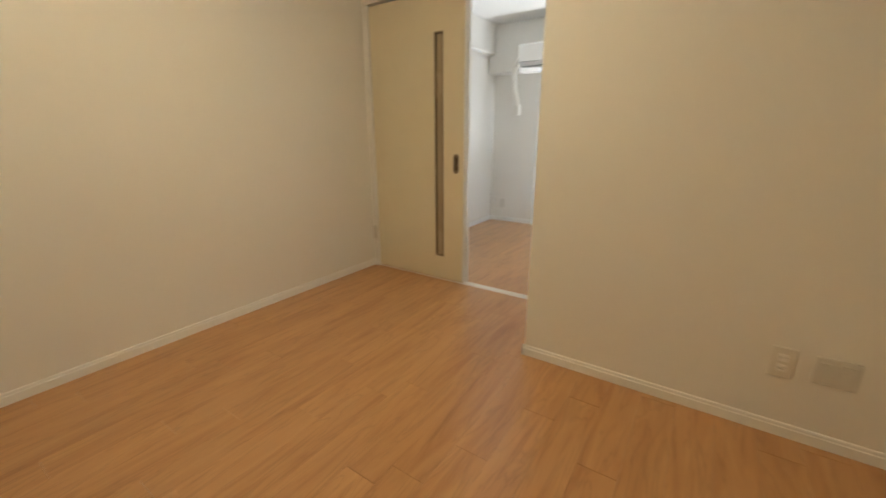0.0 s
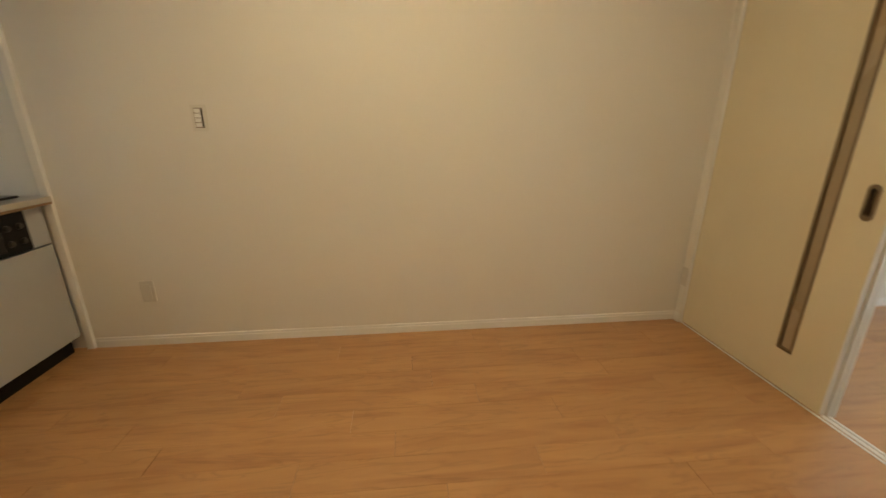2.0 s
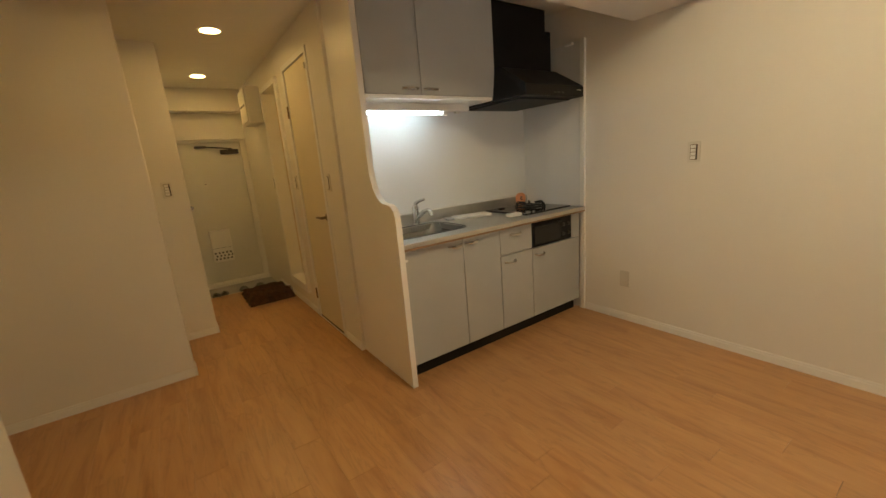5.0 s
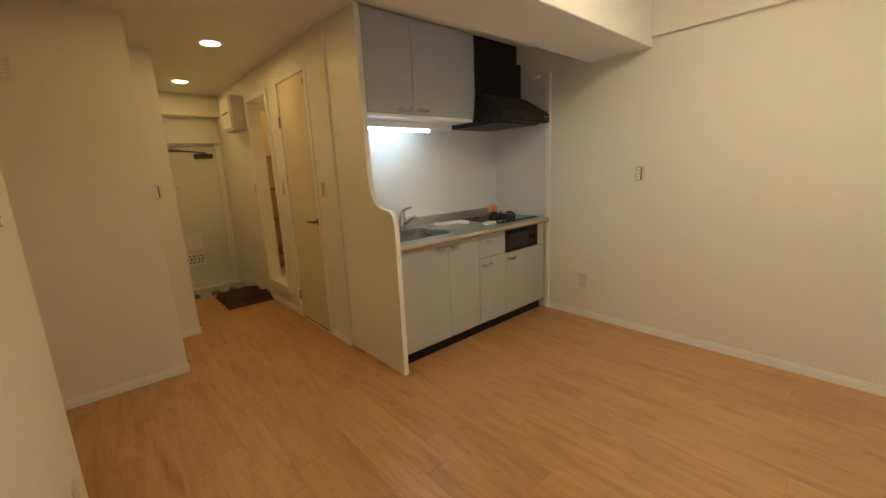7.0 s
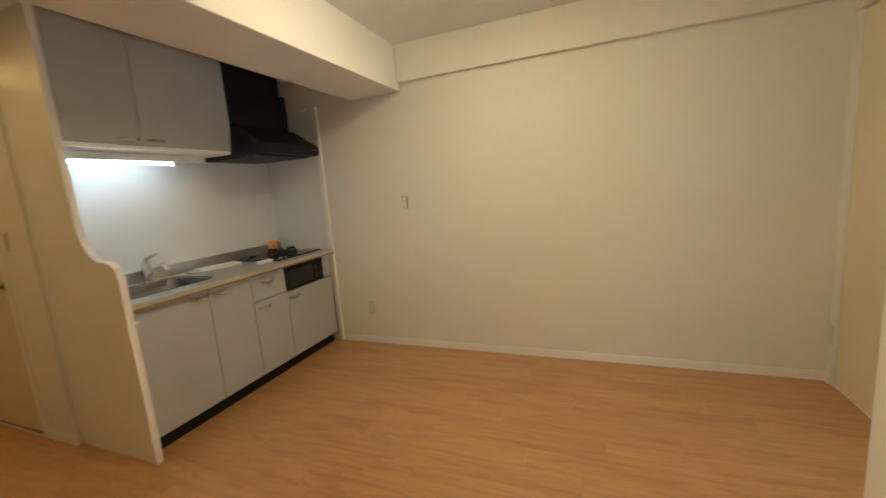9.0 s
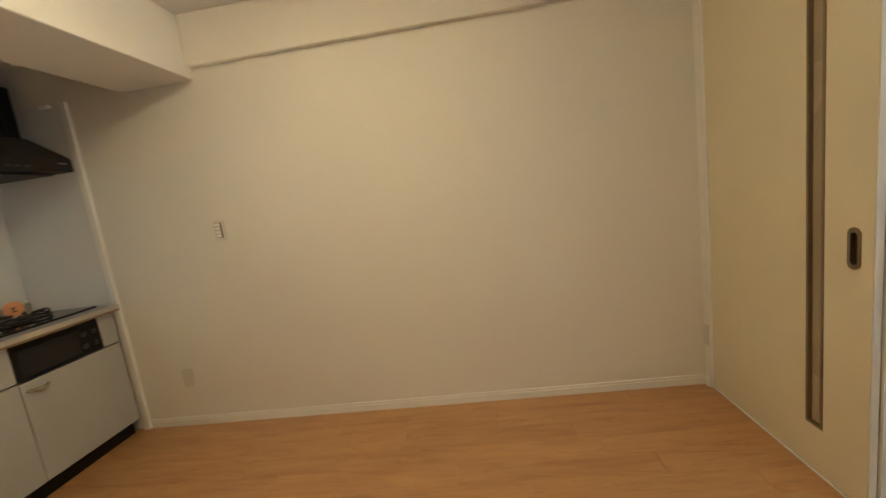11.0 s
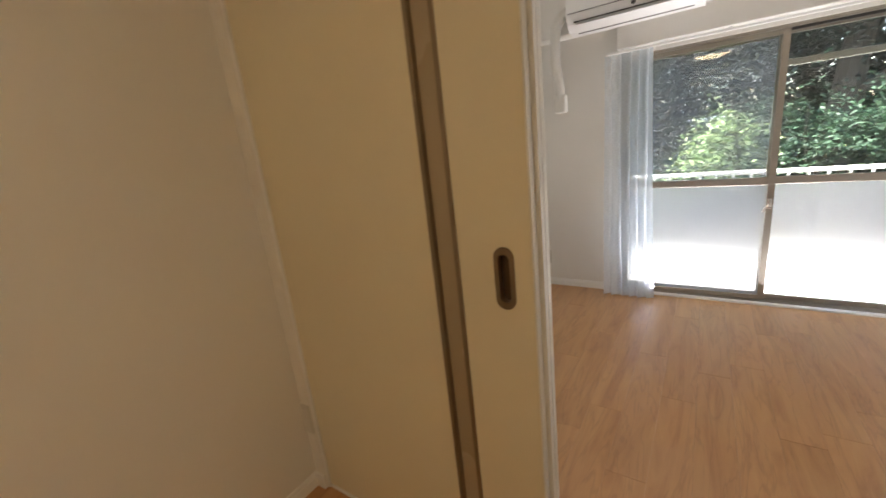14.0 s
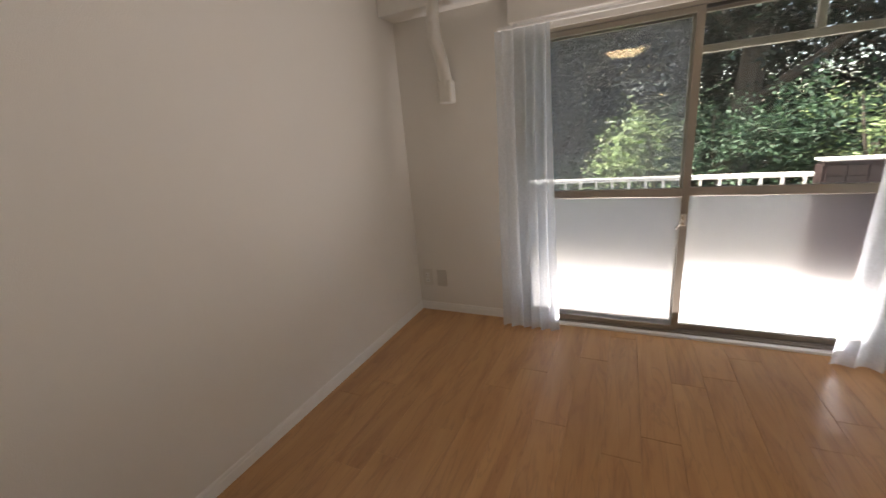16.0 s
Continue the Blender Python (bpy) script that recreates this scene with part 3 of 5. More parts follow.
# ---------------------------------------------------------------- kitchen
KB, KF = -0.575, 0.004      # back wall and cabinet fronts
KT = 0.845                  # worktop height
KP = -1.65                  # inner face of the side panel

structure("kitchen_back_panel", block(-0.580, KB, KP, -0.004, 0.85, 2.22), KPANEL, "glossy white kitchen wall panel behind the sink", "wall panel")
structure("kitchen_side_panel", block(KB, 0.0, -0.005, 0.0, 0.80, 2.04), KPANEL, "glossy white kitchen wall panel beside the hob", "wall panel")
structure("kitchen_trim", block(0.002, 0.040, -0.022, 0.0, 0.0, BEAM_Z, 0.003), WHITE, "white vertical trim ending the kitchen", "trim")

# wooden side panel with a curved step
outline = [(-0.60, 0.0), (0.062, 0.0), (0.062, 0.95), (0.058, 1.0), (0.046, 1.035), (0.020, 1.058), (-0.01, 1.066), (-0.055, 1.068), (-0.085, 1.075), (-0.115, 1.092), (-0.145, 1.118), (-0.168, 1.15), (-0.185, 1.19), (-0.196, 1.24), (-0.2, 1.30), (-0.2, HALL_Z), (-0.60, HALL_Z)]
side_panel = thing("kitchen_side_board", "white kitchen side board with a curved cut-out", "side panel")
part("board", extrude_outline(bmesh.new(), outline, -1.679, -1.651), WHITE, side_panel)
edge = bmesh.new()
front = outline[1:-1]
for (xa, za), (xb, zb) in zip(front, front[1:]):
    d = Vector((xb - xa, 0, zb - za)).normalized()
    n = Vector((d.z, 0, -d.x)) * 0.004
    c = [Vector((xa, 0, za)), Vector((xb, 0, zb)), Vector((xb, 0, zb)) + n, Vector((xa, 0, za)) + n]
    lo, hi = [edge.verts.new((p.x, -1.682, p.z)) for p in c], [edge.verts.new((p.x, -1.648, p.z)) for p in c]
    edge.faces.new(lo)
    edge.faces.new(hi[::-1])
    for k in range(4):
        edge.faces.new((lo[k], lo[(k + 1) % 4], hi[(k + 1) % 4], hi[k]))
part("edging", edge, grained("edge_tape", (0.86, 0.83, 0.78), 0.35, 60.0, 0.0), side_panel, "pale edging strip")


def bow_handle(parent, x, yc, zc, w=0.095):
    """A satin bow handle that stands off a front at x."""
    bm = bmesh.new()
    pts = [(x, yc - w / 2, zc), (x + 0.012, yc - w / 2 + 0.004, zc), (x + 0.026, yc - w / 4, zc - 0.002), (x + 0.030, yc, zc - 0.003), (x + 0.026, yc + w / 4, zc - 0.002), (x + 0.012, yc + w / 2 - 0.004, zc), (x, yc + w / 2, zc)]
    tube_along(bm, pts, [0.008, 0.007, 0.0082, 0.009, 0.0082, 0.007, 0.008], 10)
    return part("handle", bm, NICKEL, parent, "satin nickel bow handle", True)


def front_panel(name, unit, y0, y1, z0, z1, hy, hz, x=KF):
    p = part(name, block(x - 0.018, x, y0 + 0.002, y1 - 0.002, z0 + 0.002, z1 - 0.002, 0.0015, 1), GREY, unit)
    if hz:
        bow_handle(p, x, hy, hz)
    return p


TOE = 0.092
Y1, Y2, Y3, Y4, Y5 = -1.200, -0.888, -0.578, -0.134, -0.034
sink_unit = thing("kitchen_cabinet", "grey laminate sink cabinet with two doors", "cabinet", "kitchen base units")
part("carcass", block(KB, KF - 0.020, KP, Y2 - 0.001, TOE, 0.655), GREYSIDE, sink_unit)
part("toe_kick", block(KB, -0.045, KP, Y2 - 0.001, 0.0, TOE - 0.001), BLACK, sink_unit, "black toe kick")
d1 = front_panel("door", sink_unit, KP + 0.001, Y1, TOE, 0.805, -1.262, 0.765)
front_panel("door", sink_unit, Y1, Y2, TOE, 0.805, -1.135, 0.768)
part("sticker", block(KF, KF + 0.001, -1.635, -1.60, 0.735, 0.75), WHITE, d1, "small white sticker")
drawer_unit = thing("kitchen_cabinet", "grey laminate cabinet with a drawer over a door", "cabinet", "kitchen base units")
part("carcass", block(KB, KF - 0.020, Y2, Y3 - 0.001, TOE, 0.805), GREYSIDE, drawer_unit)
part("toe_kick", block(KB, -0.045, Y2, Y3 - 0.001, 0.0, TOE - 0.001), BLACK, drawer_unit, "black toe kick")
front_panel("drawer", drawer_unit, Y2, Y3, 0.62, 0.805, -0.745, 0.752)
front_panel("door", drawer_unit, Y2, Y3, TOE, 0.616, -0.80, 0.567)
oven_unit = thing("kitchen_cabinet", "grey laminate hob cabinet with a wide flap door", "cabinet", "kitchen base units")
part("carcass", block(KB, -0.05, Y3, Y5, TOE, 0.805), GREYSIDE, oven_unit)
part("toe_kick", block(KB, -0.045, Y3, Y5 - 0.01, 0.0, TOE - 0.001), BLACK, oven_unit, "black toe kick")
front_panel("flap_door", oven_unit, Y3, Y5, TOE, 0.610, -0.505, 0.563)
front_panel("filler", oven_unit, Y4, Y5, 0.614, 0.805, 0, 0)
grill = thing("fish_grill", "black built-in grill with glass window and knobs", "grill")
part("fascia", block(-0.048, KF + 0.001, Y3 + 0.003, Y4 - 0.003, 0.614, 0.803, 0.003), BLACK, grill)
part("window", block(KF + 0.001, KF + 0.006, Y3 + 0.02, Y4 - 0.13, 0.635, 0.765, 0.003), DARKGLASS, grill, "dark glass drawer front")
hb = bmesh.new()
tube_along(hb, [(KF + 0.004, Y3 + 0.03, 0.772), (KF + 0.026, Y3 + 0.035, 0.772), (KF + 0.026, Y4 - 0.145, 0.772), (KF + 0.004, Y4 - 0.14, 0.772)], 0.006, 8)
part("handle", hb, BLACK, grill, "black bar handle", True)
for yy in (-0.235, -0.175):
    for zz in (0.665, 0.735):
        kb = bmesh.new()
        rod(kb, (KF, yy, zz), (KF + 0.014, yy, zz), 0.015, 0.012, 18)
        part("knob", kb, DARKPL, grill, "", True)

# worktop with a sink
worktop = thing("worktop", "brushed steel kitchen worktop with a raised back edge", "worktop")
SX0, SX1, SY0, SY1 = -0.47, -0.085, -1.60, -1.06
part("top", holed_slab(bmesh.new(), (KB, SX0 + 0.02, SX1 - 0.02, 0.044), (KP, SY0 + 0.02, SY1 - 0.02, -0.024), {(1, 1)}, 0.808, KT, lambda u, v, d: (u, v, d)), STEEL, worktop)
part("front_edge", block(0.044, 0.052, KP, -0.024, 0.819, KT + 0.001, 0.003), grained("edge_steel", (0.58, 0.555, 0.50), 0.35, 100.0, 0.0, 0.06, 5.0, metal=0.6), worktop, "pale rolled front edge")
part("edge_strip", block(0.043, 0.0495, KP, -0.024, 0.807, 0.8185, 0.001, 1), grained("edge_wood", (0.30, 0.19, 0.10), 0.5, 60.0, 0.0, 0.1), worktop, "brown strip under the edge")
part("upstand", block(KB + 0.001, KB + 0.016, KP, -0.006, KT - 0.002, KT + 0.075, 0.004), STEEL, worktop)
part("sealant", block(KB + 0.0005, KB + 0.013, KP, -0.006, KT + 0.0752, KT + 0.083, 0.002, 1), WHITE, worktop, "white sealant line along the upstand")


def rounded_rect(x0, x1, y0, y1, r, n=6):
    pts = []
    for cx, cy, a0 in ((x1 - r, y1 - r, 0), (x0 + r, y1 - r, 90), (x0 + r, y0 + r, 180), (x1 - r, y0 + r, 270)):
        for k in range(n + 1):
            a = radians(a0 + 90 * k / n)
            pts.append((cx + r * math.cos(a), cy + r * math.sin(a)))
    return pts


def loft(rings, cap=True):
    bm = bmesh.new()
    loops = [[bm.verts.new(p) for p in ring] for ring in rings]
    n = len(rings[0])
    for a, b in zip(loops, loops[1:]):
        for k in range(n):
            bm.faces.new((a[k], a[(k + 1) % n], b[(k + 1) % n], b[k]))
    if cap:
        bm.faces.new(loops[-1])
    return bm


def rr3(x0, x1, y0, y1, r, z):
    return [(x, y, z) for x, y in rounded_rect(x0, x1, y0, y1, r)]


basin_rings = [rr3(SX0 - 0.012, SX1 + 0.012, SY0 - 0.012, SY1 + 0.012, 0.10, KT + 0.0005), rr3(SX0 - 0.006, SX1 + 0.006, SY0 - 0.006, SY1 + 0.006, 0.10, KT + 0.005), rr3(SX0 + 0.004, SX1 - 0.004, SY0 + 0.004, SY1 - 0.004, 0.10, KT + 0.003), rr3(SX0 + 0.012, SX1 - 0.012, SY0 + 0.012, SY1 - 0.012, 0.095, KT - 0.012), rr3(SX0 + 0.03, SX1 - 0.03, SY0 + 0.03, SY1 - 0.03, 0.09, 0.70), rr3(SX0 + 0.07, SX1 - 0.07, SY0 + 0.07, SY1 - 0.07, 0.07, 0.675)]
basin = part("basin", loft(basin_rings), BASIN, worktop, "rounded steel sink basin", True)
part("paper_label", block(SX0 + 0.019, SX0 + 0.022, -1.53, -1.46, 0.765, 0.80), WHITE, basin, "white paper label")
dr = bmesh.new()
rod(dr, (-0.28, -1.33, 0.674), (-0.28, -1.33, 0.682), 0.055, 0.05, 24)
part("drain", dr, CHROME, basin, "", True)

faucet = thing("faucet", "chrome single-lever kitchen mixer tap behind the sink", "faucet")
FX, FY = -0.505, -1.215
fb = bmesh.new()
rod(fb, (FX, FY, KT), (FX, FY, KT + 0.012), 0.03, 0.028, 24)
rod(fb, (FX, FY, KT + 0.012), (FX, FY, KT + 0.115), 0.027, 0.024, 24)
rod(fb, (FX, FY, KT + 0.115), (FX, FY, KT + 0.138), 0.027, 0.017, 24)
part("body", fb, CHROME, faucet, "", True)
sp = bmesh.new()
tube_along(sp, [(FX, FY, KT + 0.045), (FX + 0.035, FY + 0.01, KT + 0.065), (FX + 0.085, FY + 0.022, KT + 0.098), (FX + 0.120, FY + 0.03, KT + 0.108), (FX + 0.140, FY + 0.034, KT + 0.098), (FX + 0.144, FY + 0.036, KT + 0.075)], [0.016, 0.016, 0.015, 0.015, 0.016, 0.016], 12)
part("spout", sp, CHROME, faucet, "", True)
lv = bmesh.new()
tube_along(lv, [(FX, FY, KT + 0.13), (FX + 0.008, FY + 0.006, KT + 0.155), (FX + 0.045, FY + 0.022, KT + 0.172), (FX + 0.080, FY + 0.032, KT + 0.180)], [0.017, 0.014, 0.011, 0.009], 10)
part("lever", lv, CHROME, faucet, "", True)

# hob
hob = thing("gas_hob", "black glass gas hob with an iron pan support", "hob")
part("plate", block(-0.50, -0.055, -0.565, -0.06, KT, KT + 0.012, 0.005), DARKGLASS, hob)
bx, by = -0.285, -0.27
bb = bmesh.new()
rod(bb, (bx, by, KT + 0.012), (bx, by, KT + 0.022), 0.07, 0.06, 28)
rod(bb, (bx, by, KT + 0.022), (bx, by, KT + 0.034), 0.04, 0.035, 24)
part("burner", bb, SOOT, hob, "", True)
gr = bmesh.new()
for k in range(24):
    a0, a1 = 2 * math.pi * k / 24, 2 * math.pi * (k + 1) / 24
    rod(gr, (bx + 0.115 * math.cos(a0), by + 0.115 * math.sin(a0), KT + 0.02), (bx + 0.115 * math.cos(a1), by + 0.115 * math.sin(a1), KT + 0.02), 0.006, None, 6)
part("support_ring", gr, SOOT, hob)
for k in range(6):
    a = 2 * math.pi * k / 6 + 0.3
    c, s = math.cos(a), math.sin(a)
    pr = bmesh.new()
    tube_along(pr, [(bx + 0.12 * c, by + 0.12 * s, KT + 0.013), (bx + 0.118 * c, by + 0.118 * s, KT + 0.045), (bx + 0.105 * c, by + 0.105 * s, KT + 0.052), (bx + 0.045 * c, by + 0.045 * s, KT + 0.048)], 0.006, 6)
    part("prong", pr, SOOT, hob)
for yy in (-0.13, -0.44):
    cap = bmesh.new()
    rod(cap, (-0.44, yy, KT + 0.012), (-0.44, yy, KT + 0.018), 0.03, 0.026, 20)
    part("vent_cap", cap, BLACK, hob, "", True)

# things left on the worktop
cloth = thing("folded_board", "white folded drainer sheet lying on the worktop", "drainer")
part("sheet", loft([[(x, y, KT + z) for x, y in rounded_rect(-0.055 + i, 0.055 - i, -0.15 + i, 0.15 - i, 0.02)] for i, z in ((0.004, 0.0), (0, 0.004), (0, 0.016), (0.004, 0.021))]), WHITE, cloth, "", True)
part("band", loft([[(x, y, KT + z) for x, y in rounded_rect(-0.058, 0.058, -0.205, -0.152, 0.008)] for z in (0.0, 0.012)]), grained("pale_blue_grey", (0.45, 0.47, 0.50), 0.5, 80.0, 0.0), cloth, "blue-grey end of the sheet")
cloth.matrix_basis = pose(-0.40, -0.79, 0, 0, 0, -18)
sponge = thing("white_packet", "small white packet lying beside the hob", "packet")
part("packet", loft([[(x, y, KT + 0.012 * 0 + z) for x, y in rounded_rect(-0.03 + i, 0.03 - i, -0.055 + i, 0.055 - i, 0.012)] for i, z in ((0.003, 0.0), (0, 0.004), (0, 0.017), (0.004, 0.021))]), WHITE, sponge, "", True)
sponge.matrix_basis = pose(-0.13, -0.615, 0, 0, 0, -12)
ORANGE = grained("orange_plastic", (0.90, 0.40, 0.20), 0.4, 60.0, 0.0, 0.05)
timer = thing("kitchen_timer", "round orange kitchen timer standing behind the hob", "timer")
tb = lathe([(0.001, 0.0), (0.034, 0.002), (0.042, 0.015), (0.047, 0.04), (0.046, 0.062), (0.036, 0.082), (0.018, 0.092), (0.001, 0.094)], 28)
for v in tb.verts:
    v.co.x *= 0.6
part("body", tb, ORANGE, timer, "", True)
for yy, zz, w in ((-0.008, 0.058, 0.018), (-0.012, 0.048, 0.012), (-0.006, 0.036, 0.02)):
    part("marking", block(0.0245, 0.029, yy - w / 2, yy + w / 2, zz - 0.003, zz + 0.003, 0.001, 1), DARKPL, timer, "dark printed bar")
timer.matrix_basis = pose(-0.525, -0.125, KT + 0.0125, 0, 0, -20)

# wall cabinet
UX, UB, UR, UM = -0.187, 1.668, -0.685, -1.283
wall_unit = thing("wall_cabinet", "grey laminate kitchen wall cabinet with two doors", "cabinet")
part("carcass", block(KB + 0.002, UX - 0.019, KP, UR, UB, HALL_Z - 0.002), GREYSIDE, wall_unit)
part("bottom_rail", block(KB + 0.01, UX - 0.004, KP, UR, UB - 0.022, UB - 0.001, 0.002, 1), WHITE, wall_unit, "white bottom board")
for a, b, hy in ((KP + 0.001, UM, UM - 0.075), (UM, UR, UM + 0.075)):
    d = part("door", block(UX - 0.018, UX, a + 0.0015, b - 0.0015, UB + 0.001, HALL_Z - 0.004, 0.0015, 1), GREY, wall_unit)
    bow_handle(d, UX, hy, UB + 0.032, 0.10)
lampfix = thing("fluorescent_lamp", "white under-cabinet fluorescent lamp, switched on", "lamp")
part("housing", block(-0.415, -0.335, -1.625, -0.80, 1.60, UB - 0.022, 0.006), WHITE, lampfix)
tb = bmesh.new()
rod(tb, (-0.375, -1.60, 1.5905), (-0.375, -1.02, 1.5905), 0.0095, None, 14)
part("tube", tb, glowing("tube_glow", (0.76, 0.91, 1.0), TUBE_GLOW), lampfix, "glowing tube", True)
part("end_cap", block(-0.39, -0.36, -1.01, -0.97, 1.575, 1.60, 0.003), PLASTIC, lampfix)
part("switch_box", block(-0.39, -0.36, -0.90, -0.86, 1.588, 1.60, 0.003), PLASTIC, lampfix)

# extractor hood
hood = thing("range_hood", "black metal range hood above the hob", "range hood")
part("duct_cover", block(KB + 0.002, -0.20, UR + 0.002, -0.15, 1.80, HALL_Z - 0.002, 0.003, 1), BLACK, hood)
part("side_filler", block(KB + 0.002, -0.205, -0.15, -0.085, 1.80, 2.14, 0.003, 1), BLACK, hood)
HL, HR = -0.715, -0.135
cn = bmesh.new()
prof = [(KB + 0.004, 1.634), (0.105, 1.634), (0.112, 1.641), (0.112, 1.700), (0.100, 1.710), (-0.12, 1.845), (-0.16, 1.853), (KB + 0.004, 1.853)]
extrude_outline(cn, prof, HL, HR)
for v in cn.verts:
    if v.co.z > 1.80 and v.co.y < -0.4:
        v.co.y += 0.03
part("canopy", cn, BLACK, hood, "sloping black canopy")
part("filter", block(-0.50, 0.03, HL + 0.04, HR - 0.04, 1.622, 1.633, 0.003), SOOT, hood, "dark grease filter")
part("name_plate", block(0.112, 0.1135, -0.21, -0.165, 1.672, 1.679), NICKEL, hood)
for yy in (-0.44, -0.40, -0.36):
    part("button", block(0.112, 0.1155, yy - 0.012, yy + 0.012, 1.650, 1.660, 0.001, 1), DARKPL, hood)
bracket = thing("pipe_bracket", "small white bracket on the kitchen side wall", "bracket")
part("arm", block(-0.12, -0.06, -0.035, -0.006, 2.085 - 0.06, 2.10 - 0.06, 0.003), WHITE, bracket)

# ---------------------------------------------------------------- hall doors
door_2 = thing("door_2", "closed cream flush hall door with a lever handle", "door", kind="structure")
part("frame", ring_slab(bmesh.new(), [(C_L - 0.03, -0.001), (C_R + 0.03, -0.001), (C_R + 0.03, C_T + 0.03), (C_L - 0.03, C_T + 0.03)], [(C_L + 0.006, 0.004), (C_R - 0.006, 0.004), (C_R - 0.006, C_T - 0.006), (C_L + 0.006, C_T - 0.006)], SIDE_Y - 0.008, SIDE_Y + 0.09, lambda u, v, d: (u, d, v)), WHITE, door_2)
part("leaf", block(C_L + 0.009, C_R - 0.009, SIDE_Y + 0.004, SIDE_Y + 0.036, 0.012, C_T - 0.01, 0.002, 1), DOOR, door_2)
lev = bmesh.new()
rod(lev, (-0.965, SIDE_Y + 0.003, 0.937), (-0.965, SIDE_Y - 0.006, 0.937), 0.026, 0.025, 24)
rod(lev, (-0.965, SIDE_Y - 0.005, 0.937), (-0.965, SIDE_Y - 0.045, 0.937), 0.010, None, 14)
tube_along(lev, [(-0.955, SIDE_Y - 0.045, 0.937), (-0.99, SIDE_Y - 0.049, 0.938), (-1.04, SIDE_Y - 0.048, 0.937), (-1.08, SIDE_Y - 0.044, 0.933)], [0.011, 0.0095, 0.008, 0.007], 12)
part("lever_handle", lev, BRONZE, door_2, "bronze lever handle", True)
for zz in (0.22, 1.75):
    hg = bmesh.new()
    rod(hg, (C_L + 0.006, SIDE_Y - 0.010, zz - 0.045), (C_L + 0.006, SIDE_Y - 0.010, zz + 0.045), 0.007, None, 12)
    part("hinge", hg, BRONZE, door_2, "", True)
part("door_catch", block(C_R - 0.05, C_R - 0.04, SIDE_Y - 0.006, SIDE_Y + 0.004, C_T - 0.10, C_T - 0.06, 0.002, 1), NICKEL, door_2)
structure("door_sill", block(C_L + 0.006, C_R - 0.006, SIDE_Y, SIDE_Y + 0.09, -0.004, 0.010), grained("dark_sill", (0.13, 0.07, 0.04), 0.5, 60.0, 0.0), "dark wooden sill under the hall door", "threshold")

# wet room behind the raised frame
wet_frame = thing("door_3", "open white raised wet-room door frame", "door", kind="structure")
part("frame", ring_slab(bmesh.new(), [(B_L - 0.035, B_B - 0.06), (B_R + 0.035, B_B - 0.06), (B_R + 0.035, B_T + 0.03), (B_L - 0.035, B_T + 0.03)], [(B_L + 0.012, B_B + 0.012), (B_R - 0.012, B_B + 0.012), (B_R - 0.012, B_T - 0.012), (B_L + 0.012, B_T - 0.012)], SIDE_Y - 0.025, SIDE_Y + 0.09, lambda u, v, d: (u, d, v)), WHITE, wet_frame)
TANW = grained("cream_bath_panel", (0.72, 0.60, 0.42), 0.35, 40.0, 0.0, 0.04)
for n, b in enumerate((block(-3.36, -3.30, SIDE_Y + 0.10, -0.52, 0.0, 2.2), block(-1.76, -1.70, SIDE_Y + 0.10, -0.52, 0.0, 2.2), block(-3.36, -1.70, -0.52, -0.46, 0.0, 2.2))):
    structure("wall_bath_%d" % (n + 1), b, TANW, "cream wet-room wall panel", "wall")
structure("floor_bath", block(-3.30, -1.76, SIDE_Y + 0.10, -0.52, 0.02, 0.12), PLASTIC, "ivory wet-room floor pan", "floor")
structure("ceiling_bath", block(-3.30, -1.76, SIDE_Y + 0.10, -0.52, 2.12, 2.2), CEIL, "wet-room ceiling", "ceiling")
bath_lamp = thing("bath_lamp", "warm glowing wet-room ceiling lamp", "ceiling lamp")
part("shade", lathe([(0.001, -0.07), (0.05, -0.065), (0.09, -0.04), (0.10, 0.0), (0.001, 0.0)], 24), glowing("bath_shade", HALL_WARM, 1.6), bath_lamp, "", True)
bath_lamp.location = (-2.45, -1.10, 2.12)
shelf = thing("bath_shelf", "brown wooden shelf unit inside the wet room", "shelf")
WOODY = grained("brown_shelf_wood", (0.46, 0.29, 0.14), 0.5, 60.0, 0.0004, 0.15, 4.0)
for yy in (-1.575, -1.12):
    part("upright", block(-3.295, -3.04, yy - 0.012, yy + 0.012, 0.121, 1.78, 0.002, 1), WOODY, shelf)
for zz in (0.35, 0.78, 1.16, 1.55):
    part("board", block(-3.29, -3.045, -1.562, -1.133, zz - 0.011, zz + 0.011, 0.002, 1), WOODY, shelf)

# entrance door
STEELDOOR = grained("pale_steel_door", (0.74, 0.735, 0.69), 0.45, 50.0, 0.0002, 0.04, 1.5)
DZ0, DZ1, DY0, DY1 = GENKAN_Z + 0.05, 1.715, -2.475, -1.765
door_4 = thing("door_4", "closed pale grey steel entrance door with letter box", "door", kind="structure")
part("frame", ring_slab(bmesh.new(), [(HALL_Y + 0.001, GENKAN_Z), (SIDE_Y - 0.001, GENKAN_Z), (SIDE_Y - 0.001, DZ1 + 0.055), (HALL_Y + 0.001, DZ1 + 0.055)], [(DY0, DZ0), (DY1, DZ0), (DY1, DZ1), (DY0, DZ1)], DOOR_X - 0.055, DOOR_X + 0.03, lambda u, v, d: (d, u, v)), WHITE, door_4)
part("leaf", block(DOOR_X - 0.04, DOOR_X, DY0 + 0.003, DY1 - 0.003, DZ0 + 0.004, DZ1 - 0.004, 0.003, 1), STEELDOOR, door_4)
